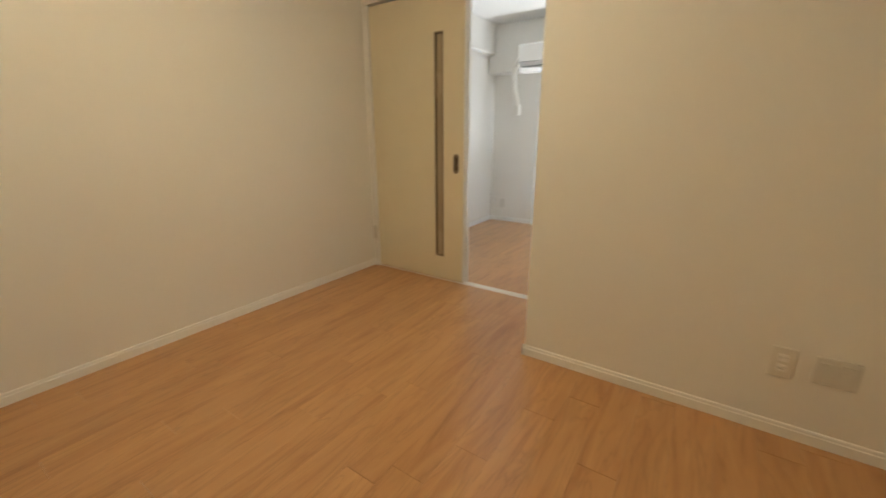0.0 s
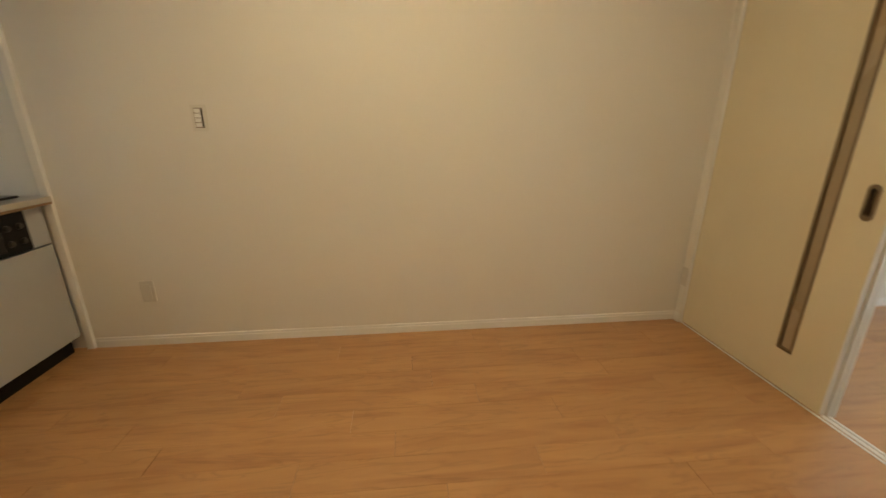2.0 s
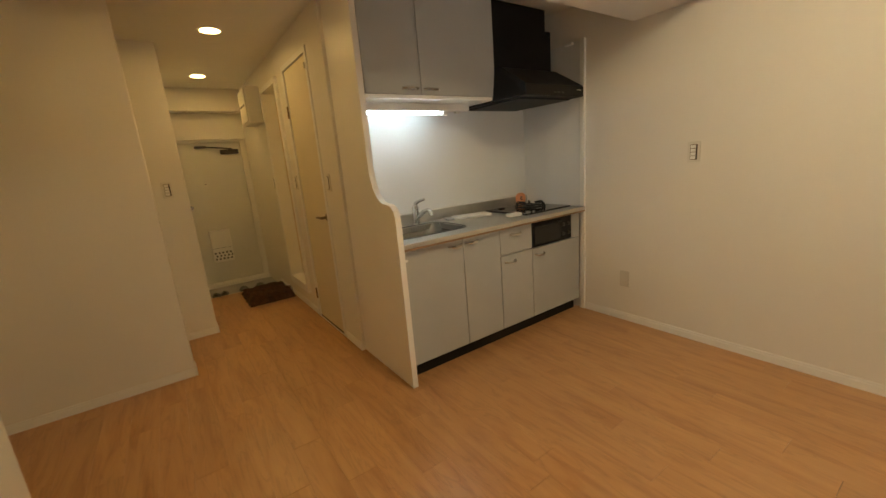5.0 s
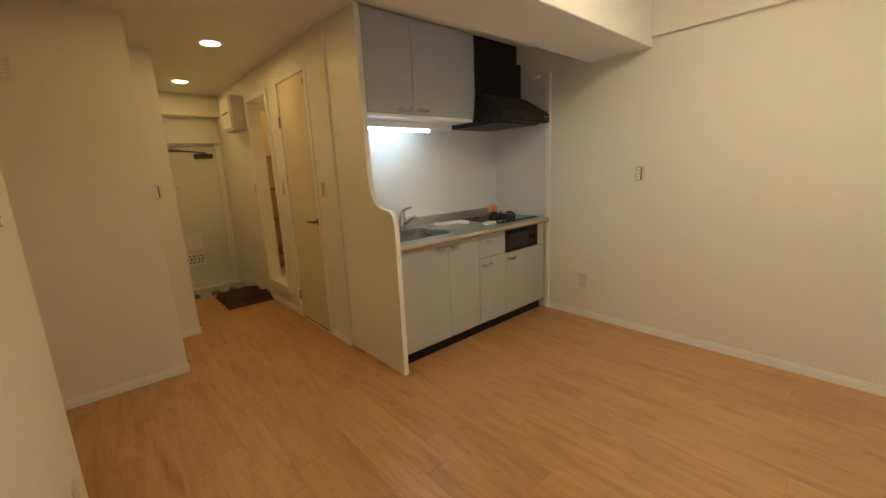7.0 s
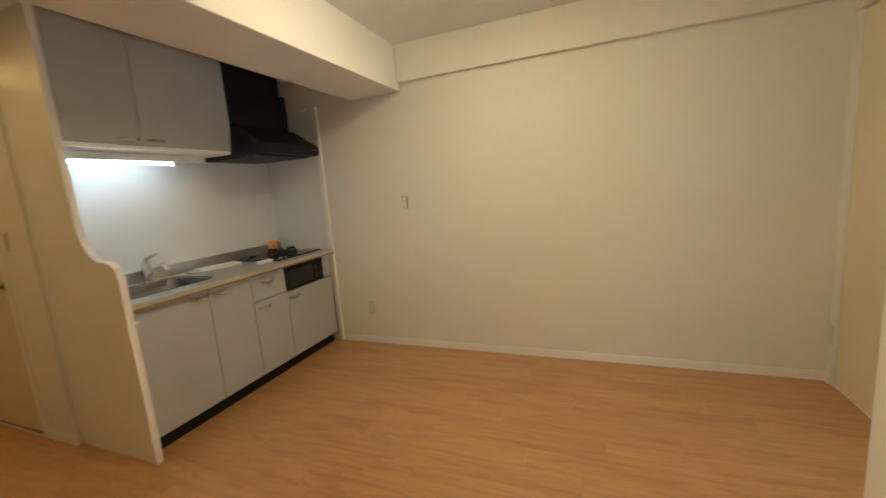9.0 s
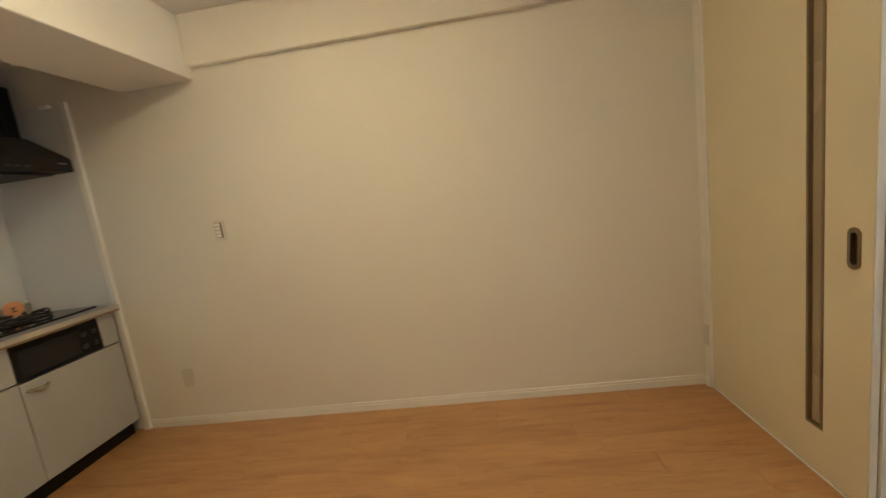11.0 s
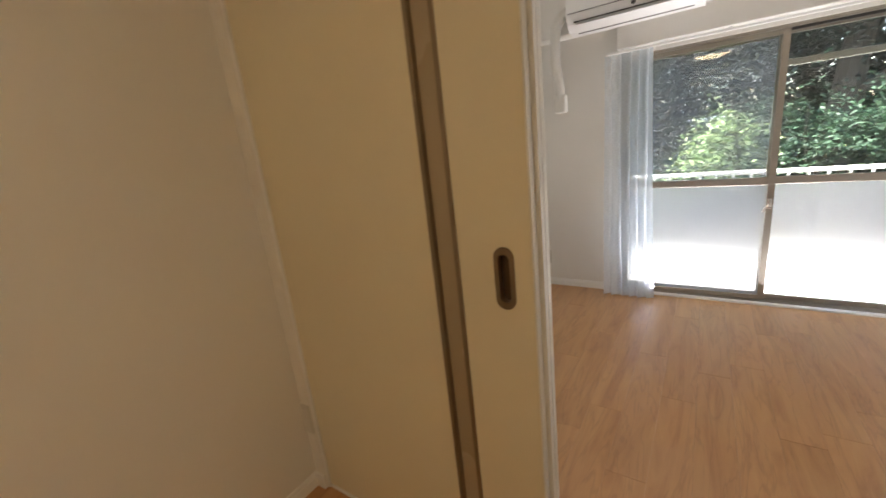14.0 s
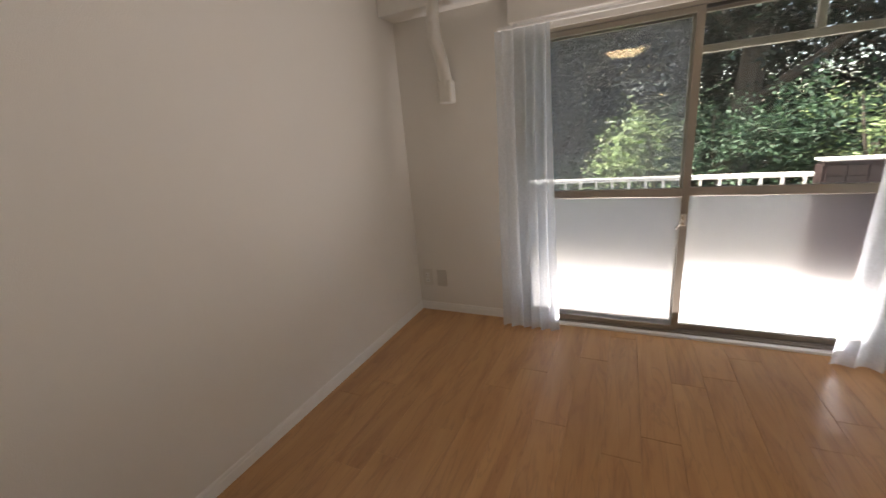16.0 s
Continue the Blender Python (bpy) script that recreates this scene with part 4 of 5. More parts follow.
part("kick_sill", block(DOOR_X - 0.01, DOOR_X + 0.07, HALL_Y + 0.001, SIDE_Y - 0.001, GENKAN_Z, GENKAN_Z + 0.045, 0.006), WHITE, door_4, "pale sill below the door")
cl = part("closer", block(DOOR_X, DOOR_X + 0.055, -2.00, -1.80, 1.565, 1.62, 0.008), DARKPL, door_4, "dark door closer")
arm = bmesh.new()
tube_along(arm, [(DOOR_X + 0.03, -1.87, 1.627), (DOOR_X + 0.10, -2.02, 1.64), (DOOR_X + 0.04, -2.20, 1.66)], 0.009, 8)
part("arm", arm, DARKPL, cl)
part("arm_bracket", block(DOOR_X + 0.0, DOOR_X + 0.05, -2.26, -2.14, 1.645, 1.67, 0.003), DARKPL, cl)
lb = part("letter_box", block(DOOR_X, DOOR_X + 0.07, -2.30, -2.075, 0.26, 0.66, 0.008), WHITE, door_4, "white letter box with round holes")
for r in range(3):
    for k in range(5):
        hole = bmesh.new()
        yy = -2.275 + k * 0.042 + (0.012 if r % 2 else 0)
        rod(hole, (DOOR_X + 0.0695, yy, 0.30 + r * 0.038), (DOOR_X + 0.0712, yy, 0.30 + r * 0.038), 0.011, None, 12)
        part("hole", hole, DARKPL, lb)
part("seam", block(DOOR_X + 0.0695, DOOR_X + 0.072, -2.295, -2.08, 0.435, 0.44), GREY, lb)
ph = bmesh.new()
rod(ph, (DOOR_X, -2.22, 1.222), (DOOR_X + 0.006, -2.22, 1.222), 0.010, 0.008, 16)
part("peephole", ph, CHROME, door_4, "", True)
kn = bmesh.new()
rod(kn, (DOOR_X, -2.42, 0.96), (DOOR_X + 0.045, -2.42, 0.96), 0.012, None, 14)
rod(kn, (DOOR_X + 0.04, -2.42, 0.96), (DOOR_X + 0.075, -2.42, 0.96), 0.026, 0.022, 20)
part("knob", kn, NICKEL, door_4, "", True)

breaker = thing("breaker_box", "ivory electrical breaker box high on hall wall", "breaker box")
part("case", block(-2.81, -2.45, SIDE_Y - 0.13, SIDE_Y, 1.785, 2.13, 0.012, 3), PLASTIC, breaker)
part("cover", block(-2.79, -2.47, SIDE_Y - 0.142, SIDE_Y - 0.129, 1.805, 2.11, 0.006), PLASTIC, breaker)
part("slot", block(-2.78, -2.52, SIDE_Y - 0.1435, SIDE_Y - 0.141, 1.955, 1.972, 0.001, 1), DARKPL, breaker, "dark opening slot")

# hall mat and shoes
FUR = grained("brown_pile", (0.085, 0.038, 0.018), 0.95, 60.0, 0.004, 0.4, 14.0)
mat = thing("door_mat", "dark brown shaggy mat lying on the hall floor", "mat")
NX, NY = 60, 52
hm = bmesh.new()
grid = []
for i in range(NX + 1):
    row = []
    for j in range(NY + 1):
        u, v = i / NX, j / NY
        edge_f = min(1, min(u, 1 - u, v, 1 - v) * 14)
        roll = 0.25 + 0.75 * abs(math.sin(math.pi * 2 * u)) ** 0.7
        tuft = noise.noise((u * 26, v * 24, 0.3))
        lump = 0.7 + 0.45 * noise.noise((u * 3.1, v * 3.6, 2.2))
        z = 0.004 + edge_f * (0.105 * roll * lump + 0.016 * tuft)
        wob = 0.012 * noise.noise((u * 9, v * 9, 4.0))
        row.append(hm.verts.new((-2.87 + 0.60 * u + wob, -2.165 + 0.45 * v + wob, max(0.002, z))))
    grid.append(row)
for i in range(NX):
    for j in range(NY):
        hm.faces.new((grid[i][j], grid[i + 1][j], grid[i + 1][j + 1], grid[i][j + 1]))
under = [hm.verts.new((x, y, 0.0005)) for x, y in ((-2.86, -2.155), (-2.28, -2.155), (-2.28, -1.725), (-2.86, -1.725))]
hm.faces.new(under[::-1])
part("shag", hm, FUR, mat, "", True)
tv, tf = [], []
rg = random.Random(5)
for _ in range(5200):
    i, j = rg.randrange(2, NX - 1), rg.randrange(2, NY - 1)
    u, v = i / NX, j / NY
    roll = 0.25 + 0.75 * abs(math.sin(math.pi * 2 * u)) ** 0.7
    x, y = -2.87 + 0.60 * u + rg.uniform(-0.005, 0.005), -2.165 + 0.45 * v + rg.uniform(-0.005, 0.005)
    z = 0.095 * roll * (0.7 + 0.45 * noise.noise((u * 3.1, v * 3.6, 2.2)))
    a, l = rg.uniform(0, 6.28), rg.uniform(0.008, 0.02)
    dx, dy = math.cos(a) * 0.0022, math.sin(a) * 0.0022
    k = len(tv)
    tv += [(x - dx, y - dy, z), (x + dx, y + dy, z), (x + rg.uniform(-l, l), y + rg.uniform(-l, l), z + rg.uniform(0.008, 0.02))]
    tf.append((k, k + 1, k + 2))
tm = bpy.data.meshes.new("tufts")
tm.from_pydata(tv, [], tf)
tm.materials.append(FUR)
tufts = tagged(new("tufts", tm), kind="stuff")
tufts.parent = mat


def shoe(name, label, mat_up, mat_sole, x, y, z, turn, open_top):
    e = thing(name, label, "shoe", "shoes at the entrance")
    sole = [(0.0, 0.030), (0.03, 0.036), (0.09, 0.032), (0.15, 0.038), (0.21, 0.043), (0.25, 0.034), (0.268, 0.012)]
    ring = lambda s, z: [(xx, -w * s, z) for xx, w in sole] + [(xx, w * s, z) for xx, w in reversed(sole)]
    part("sole", loft([ring(0.96, 0.0), ring(1.0, 0.004), ring(1.0, 0.018)]), mat_sole, e, "", True)
    if open_top:
        for xx in (0.16, 0.20):
            st = bmesh.new()
            tube_along(st, [(xx, -0.042, 0.018), (xx - 0.005, -0.028, 0.045), (xx - 0.008, 0.0, 0.054), (xx - 0.005, 0.028, 0.045), (xx, 0.042, 0.018)], 0.009, 8)
            part("strap", st, mat_up, e, "", True)
    else:
        rings = []
        for xx, w, h in ((0.002, 0.026, 0.075), (0.03, 0.034, 0.082), (0.08, 0.032, 0.078), (0.12, 0.033, 0.070), (0.16, 0.037, 0.058), (0.21, 0.040, 0.046), (0.25, 0.031, 0.036), (0.265, 0.012, 0.026)):
            rings.append([(xx, w * math.cos(a), 0.018 + (h - 0.018) * max(0.0, math.sin(a))) for a in [math.pi * k / 12 for k in range(13)]])
        part("upper", loft(rings), mat_up, e, "", True)
        op = bmesh.new()
        bmesh.ops.create_circle(op, cap_ends=True, segments=20, radius=1.0)
        for v in op.verts:
            v.co = Vector((0.062 + v.co.x * 0.045, v.co.y * 0.021, 0.0815 - abs(v.co.y) * 0.006 - v.co.x * 0.001))
        part("opening", op, DARKPL, e)
    e.matrix_basis = pose(x, y, z, 0, 0, turn)
    return e


LEATHER = grained("black_leather", (0.015, 0.013, 0.012), 0.35, 120.0, 0.0004, 0.3)
SANDAL = grained("grey_rubber", (0.22, 0.22, 0.20), 0.7, 90.0, 0.0004, 0.2)
shoe("black_shoe", "black leather shoe on the entrance floor", LEATHER, LEATHER, -3.01, -2.41, GENKAN_Z, 172, False)
shoe("black_shoe", "black leather shoe on the entrance floor", LEATHER, LEATHER, -3.02, -2.31, GENKAN_Z, 176, False)
shoe("grey_sandal", "grey rubber sandal at the entrance step", SANDAL, SANDAL, -3.03, -2.07, GENKAN_Z, 186, True)
shoe("grey_sandal", "grey rubber sandal at the entrance step", SANDAL, SANDAL, -3.02, -1.93, GENKAN_Z, 174, True)

# ---------------------------------------------------------------- bedroom
structure("curtain_board", block(5.645, WIN_X, -2.66, -0.668, 1.655, 1.80, 0.003, 1), PAPER, "papered board above the window", "trim")

# window: outer frame, two sashes with a mid rail, transom lights on the outer half
window_1 = thing("window_1", "aluminium sliding balcony window with frosted lower panes", "window", kind="structure")
FD0, FD1 = WIN_X + 0.012, WIN_X + 0.11
fr = bmesh.new()
ring_slab(fr, [(W_R, 0.012), (W_L, 0.012), (W_L, W_T), (W_R, W_T)], [(W_R + 0.035, 0.022), (W_L - 0.035, 0.022), (W_L - 0.035, W_T - 0.018), (W_R + 0.035, W_T - 0.018)], FD0, FD1, lambda u, v, d: (d, u, v))
part("window_frame", fr, ALU, window_1)
for k, xx in enumerate((WIN_X + 0.03, WIN_X + 0.062)):
    part("track", block(xx - 0.004, xx + 0.004, W_R + 0.036, W_L - 0.036, 0.021, 0.028, 0.001, 1), ALU, window_1)
    part("top_track", block(xx - 0.005, xx + 0.005, W_R + 0.036, W_L - 0.036, W_T - 0.034, W_T - 0.019, 0.001, 1), DARKPL, window_1)
WM = -1.500
RAIL = 0.78


def sash(y0, y1, xx, lock, top):
    """y0 > y1. A framed sash with a clear upper and a frosted lower pane."""
    w = 0.033
    s = part("sash", ring_slab(bmesh.new(), [(y1, 0.028), (y0, 0.028), (y0, top), (y1, top)], [(y1 + w, 0.052), (y0 - w, 0.052), (y0 - w, top - 0.024), (y1 + w, top - 0.024)], xx - 0.013, xx + 0.013, lambda u, v, d: (d, u, v)), ALU, window_1)
    part("mid_rail", block(xx - 0.0125, xx + 0.0125, y1 + w, y0 - w, RAIL - 0.022, RAIL + 0.022, 0.002, 1), ALU, s)
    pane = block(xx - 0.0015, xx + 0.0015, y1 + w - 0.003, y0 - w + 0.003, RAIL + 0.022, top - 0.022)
    for v in pane.verts:   # pane tilted to steer the ceiling lamp's reflection, mainly on the locked sash
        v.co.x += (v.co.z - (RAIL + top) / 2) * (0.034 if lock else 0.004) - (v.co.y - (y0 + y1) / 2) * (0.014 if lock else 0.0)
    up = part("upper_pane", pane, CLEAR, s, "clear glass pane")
    lo = part("lower_pane", block(xx - 0.002, xx + 0.002, y1 + w - 0.003, y0 - w + 0.003, 0.050, RAIL - 0.022), FROST, s, "frosted glass pane")
    up.visible_shadow = lo.visible_shadow = False
    if lock:
        part("lock", block(xx - 0.030, xx - 0.013, y1 + 0.008, y1 + 0.030, 0.615, 0.675, 0.004), NICKEL, s, "crescent lock")
        lk = bmesh.new()
        tube_along(lk, [(xx - 0.026, y1 + 0.018, 0.645), (xx - 0.034, y1 + 0.035, 0.63), (xx - 0.034, y1 + 0.05, 0.60)], [0.008, 0.007, 0.006], 8)
        part("lock_lever", lk, NICKEL, s, "", True)
    return s


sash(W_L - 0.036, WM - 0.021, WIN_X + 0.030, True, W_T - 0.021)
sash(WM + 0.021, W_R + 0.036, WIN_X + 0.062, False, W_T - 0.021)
part("transom", block(WIN_X + 0.083, WIN_X + 0.105, W_R + 0.036, WM - 0.01, 1.412, 1.446, 0.002, 1), ALU, window_1)
part("transom_post", block(WIN_X + 0.083, WIN_X + 0.105, -1.955, -1.925, 1.446, W_T - 0.019, 0.002, 1), ALU, window_1)
part("window_sill", block(WIN_X - 0.02, WIN_X + 0.012, W_R - 0.01, W_L + 0.01, -0.002, 0.014, 0.003), WHITE, window_1, "white inner sill")
net = thing("insect_screen", "grey insect screen outside the window half", "insect screen")
ns = part("screen_frame", ring_slab(bmesh.new(), [(WM - 0.015, 0.028), (W_L - 0.037, 0.028), (W_L - 0.037, 1.596), (WM - 0.015, 1.596)], [(WM + 0.012, 0.052), (W_L - 0.062, 0.052), (W_L - 0.062, 1.572), (WM + 0.012, 1.572)], WIN_X + 0.088, WIN_X + 0.104, lambda u, v, d: (d, u, v)), ALU, net)
nm = part("mesh", block(WIN_X + 0.0955, WIN_X + 0.0965, WM + 0.010, W_L - 0.06, 0.050, 1.574), NET, net, "fine grey net")
nm.visible_shadow = False

# curtain rail and sheer curtains
rail = thing("curtain_rail", "white curtain rail with runners above the window", "curtain rail")
part("bar", block(5.668, 5.688, -2.62, -0.605, 1.634, 1.648, 0.002, 1), WHITE, rail)
for yy in (-2.55, -1.95, -1.25, -0.70):
    part("bracket", block(5.672, 5.70, yy - 0.012, yy + 0.012, 1.6485, 1.656, 0.001, 1), WHITE, rail)


def curtain(label, ya, yb, folds, flare, flare_near, seed):
    """A gathered sheer curtain: deep uneven folds, a hem band, hung from the rail."""
    e = thing("sheer_curtain", label, "curtain", "sheer curtains")
    bm = bmesh.new()
    nu, nv = folds * 20, 44
    rows = []
    for j in range(nv + 1):
        v = j / nv
        z = 1.628 - v * (1.628 - 0.012)
        row = []
        for i in range(nu + 1):
            u = i / nu
            f = u * folds
            a = 2 * math.pi * f + 1.6 * noise.noise((f * 0.55, v * 0.7, seed + 3.0)) + 0.8 * noise.noise((f * 1.7, v * 1.3, seed + 9.0))
            depth = (0.012 + 0.026 * min(1, v * 1.6)) * (0.75 + 0.5 * noise.noise((f * 0.8, 2.0, seed)))
            wid = ya + (yb - ya) * u + v * v * (flare * u + flare_near * (1 - u))
            x = 5.648 + depth * math.sin(a) + 0.008 * noise.noise((u * 5, v * 3, seed + 1.0)) - 0.03 * v
            y = wid + 0.010 * math.cos(a * 1.0 + 0.6) + 0.012 * v * noise.noise((u * 4, v * 2, seed + 7.0))
            zz = z - (0.006 * math.sin(a) if j == nv else 0)
            row.append(bm.verts.new((x, y, zz)))
        rows.append(row)
    for j in range(nv):
        for i in range(nu):
            bm.faces.new((rows[j][i], rows[j][i + 1], rows[j + 1][i + 1], rows[j + 1][i]))
    part("cloth", bm, CURTAIN, e, "", True)
    for k in range(folds + 1):
        u = k / folds
        y = ya + (yb - ya) * u
        hk = bmesh.new()
        tube_along(hk, [(5.678, y, 1.636), (5.676, y, 1.628), (5.664, y, 1.616)], 0.0025, 6)
        part("hook", hk, WHITE, e)
    return e


curtain("white sheer curtain gathered beside the balcony window", -0.605, -0.880, 5, -0.03, 0.0, 3)
curtain("white sheer curtain hanging wide and flared at floor", -2.165, -2.56, 5, 0.02, 0.06, 11)

# air conditioner
ac = thing("air_conditioner", "white wall-mounted air conditioner above the window", "air conditioner")
AX0, AX1, AY0, AY1, AZ0, AZ1 = 5.37, 5.584, -1.13, -0.435, 1.772, 2.04
prof = [(AX1, AZ0 + 0.01), (AX1 - 0.05, AZ0 - 0.012), (AX0 + 0.07, AZ0 - 0.005), (AX0 + 0.02, AZ0 + 0.03), (AX0, AZ0 + 0.08), (AX0, AZ1 - 0.02), (AX0 + 0.02, AZ1), (AX1, AZ1)]
part("body", extrude_outline(bmesh.new(), prof, AY0, AY1), WHITE, ac)
part("front_seam", block(AX0 - 0.0015, AX0 + 0.002, AY0 + 0.01, AY1 - 0.01, AZ0 + 0.083, AZ0 + 0.087), DARKPL, ac)
fl = extrude_outline(bmesh.new(), [(AX0 + 0.064, AZ0 - 0.010), (AX0 + 0.015, AZ0 + 0.024), (AX0 + 0.009, AZ0 + 0.020), (AX0 + 0.060, AZ0 - 0.016)], AY0 + 0.05, AY1 - 0.05)
part("louvre", fl, WHITE, ac)
part("louvre_gap", block(AX0 + 0.004, AX0 + 0.012, AY0 + 0.045, AY1 - 0.045, AZ0 + 0.034, AZ0 + 0.040), DARKPL, ac, "dark gap above the louvre")
part("air_slot", block(AX0 + 0.075, AX0 + 0.10, AY0 + 0.05, AY1 - 0.05, AZ0 - 0.0135, AZ0 - 0.009), DARKPL, ac)
eye_b = bmesh.new()
rod(eye_b, (AX0 + 0.003, -0.80, AZ0 + 0.058), (AX0 - 0.002, -0.80, AZ0 + 0.062), 0.012, None, 14)
part("sensor", eye_b, DARKPL, ac, "", True)
part("side_screw", block(AX0 + 0.08, AX0 + 0.10, AY1, AY1 + 0.012, AZ0 + 0.06, AZ0 + 0.10, 0.002, 1), GREY, ac)
duct = thing("pipe_cover", "white plastic pipe cover below the air conditioner", "pipe cover")
db = bmesh.new()
tube_along(db, [(5.50, -0.46, 1.93), (5.535, -0.37, 1.905), (5.55, -0.318, 1.84), (5.55, -0.308, 1.71), (5.575, -0.301, 1.63), (5.65, -0.294, 1.555), (5.695, -0.290, 1.48), (5.704, -0.290, 1.40)], [0.034, 0.034, 0.034, 0.034, 0.034, 0.034, 0.035, 0.035], 14)
part("bend", db, PLASTIC, duct, "", True)
part("end_cap", block(5.668, WIN_X, -0.332, -0.248, 1.325, 1.45, 0.014, 3), PLASTIC, duct)

# ---------------------------------------------------------------- balcony and garden
structure("balcony_floor", block(WIN_X + 0.115, 6.98, -3.4, 1.2, -0.22, -0.06), CONCRETE, "pale sunlit concrete balcony floor", "balcony")
RX, RZ = 6.90, 0.722
railing = thing("balcony_railing", "white painted steel balcony railing with thin balusters", "railing")
part("top_rail", block(RX - 0.022, RX + 0.022, -2.36, 1.2, RZ - 0.030, RZ, 0.006), WHITE, railing)
part("bottom_rail", block(RX - 0.012, RX + 0.012, -2.36, 1.2, 0.0, 0.024, 0.003), WHITE, railing)
yy, k = -2.32, 0
bal = None
while yy < 1.18:
    if bal is None:
        bal = part("baluster", block(RX - 0.010, RX + 0.010, -0.009, 0.009, 0.024, RZ - 0.030, 0.002, 1), WHITE, railing)
        bal.location.y = yy
    else:
        o = bal.copy()
        scene.collection.objects.link(o)
        o.location.y = yy
    yy += 0.118
for yy in (-2.35, 0.0, 1.15):
    part("foot", block(RX - 0.015, RX + 0.015, yy - 0.015, yy + 0.015, -0.06, 0.0), WHITE, railing)
pier = thing("tiled_pier", "dark brown tiled balcony pier with white cap", "pier")
part("core", block(6.86, 6.98, -3.4, -2.395, -0.06, 0.79), BRICK, pier)
part("cap", block(6.846, 6.992, -3.4, -2.38, 0.790, 0.803, 0.003), WHITE, pier, "white cap")
for along in ("y", "x"):
    for r in range(12):
        for c in range(9 if along == "y" else 2):
            z0 = -0.05 + r * 0.068
            if along == "y":
                lo = -2.40 - (c + 1) * 0.103
                part("tile", block(6.852, 6.86, lo, lo + 0.098, z0, z0 + 0.063), BRICK, pier)
            else:
                lo = 6.862 + c * 0.06
                part("tile", block(lo, lo + 0.055, -2.395, -2.387, z0, z0 + 0.063), BRICK, pier)
structure("facade", block(WIN_X + 0.115, WIN_X + 0.135, -6, W_R - 0.02, -0.6, 3.0), CONCRETE, "outer concrete wall of the flat", "facade")
structure("ground", block(WIN_X + 0.2, 400, -200, 200, -1.2, -0.5), EARTH, "dark garden soil under the trees", "ground")


def leaf_material(name, a, b):
    m = bpy.data.materials.new(name)
    m.use_nodes = True
    nt = m.node_tree
    p = nt.nodes["Principled BSDF"]
    p.inputs["Roughness"].default_value = 0.58
    geo = nt.nodes.new("ShaderNodeNewGeometry")
    ramp = nt.nodes.new("ShaderNodeValToRGB")
    ramp.color_ramp.elements[0].color, ramp.color_ramp.elements[1].color = (*a, 1), (*b, 1)
    nt.links.new(geo.outputs["Random Per Island"], ramp.inputs["Fac"])
    nt.links.new(ramp.outputs["Color"], p.inputs["Base Color"])
    tr = nt.nodes.new("ShaderNodeBsdfTranslucent")
    nt.links.new(ramp.outputs["Color"], tr.inputs["Color"])
    mix = nt.nodes.new("ShaderNodeMixShader")
    mix.inputs[0].default_value = 0.35
    nt.links.new(p.outputs[0], mix.inputs[1])
    nt.links.new(tr.outputs[0], mix.inputs[2])
    nt.links.new(mix.outputs[0], nt.nodes["Material Output"].inputs[0])
    return m


# evergreen leaves near black, with the trees' deep shade put into the colour
LEAF_SHADED = leaf_material("shaded_leaves", (0.005, 0.012, 0.009), (0.019, 0.040, 0.025))
LEAF_MID = leaf_material("green_leaves", (0.018, 0.045, 0.026), (0.054, 0.108, 0.058))
# fresh green, made far paler so the colour carries the sun on it
LEAF_SUNLIT = leaf_material("fresh_sunlit_leaves", (0.19, 0.30, 0.13), (0.40, 0.50, 0.24))


def foliage(rgen, sprays, size, spread):
    """Leaves in sprays: each spray is a short twig with pairs of folded leaves."""
    vs, fs = [], []
    for (cx, cy, cz), count in sprays:
        for _ in range(count):
            d = Vector((rgen.gauss(0, 1), rgen.gauss(0, 1), rgen.gauss(0.15, 0.7))).normalized()
            o = Vector((cx, cy, cz)) + Vector((rgen.gauss(0, spread), rgen.gauss(0, spread), rgen.gauss(0, spread * 0.8)))
            for n in range(7):
                p = o + d * (n * size * 0.55)
                side = d.cross(Vector((0, 0, 1)))
                side = (side.normalized() if side.length > 0.01 else Vector((1, 0, 0))) * (1 if n % 2 else -1)
                l = (side + d * 0.7 + Vector((rgen.uniform(-.3, .3), rgen.uniform(-.3, .3), rgen.uniform(-0.6, 0.3)))).normalized() * size * rgen.uniform(0.7, 1.2)
                w = l.cross(Vector((rgen.uniform(-.5, .5), rgen.uniform(-.5, .5), 1))).normalized() * size * 0.22
                k = len(vs)
                vs += [tuple(p), tuple(p + l * 0.5 + w), tuple(p + l), tuple(p + l * 0.5 - w)]
                fs.append((k, k + 1, k + 2, k + 3))
    me = bpy.data.meshes.new("crown")
    me.from_pydata(vs, [], fs)
    return me


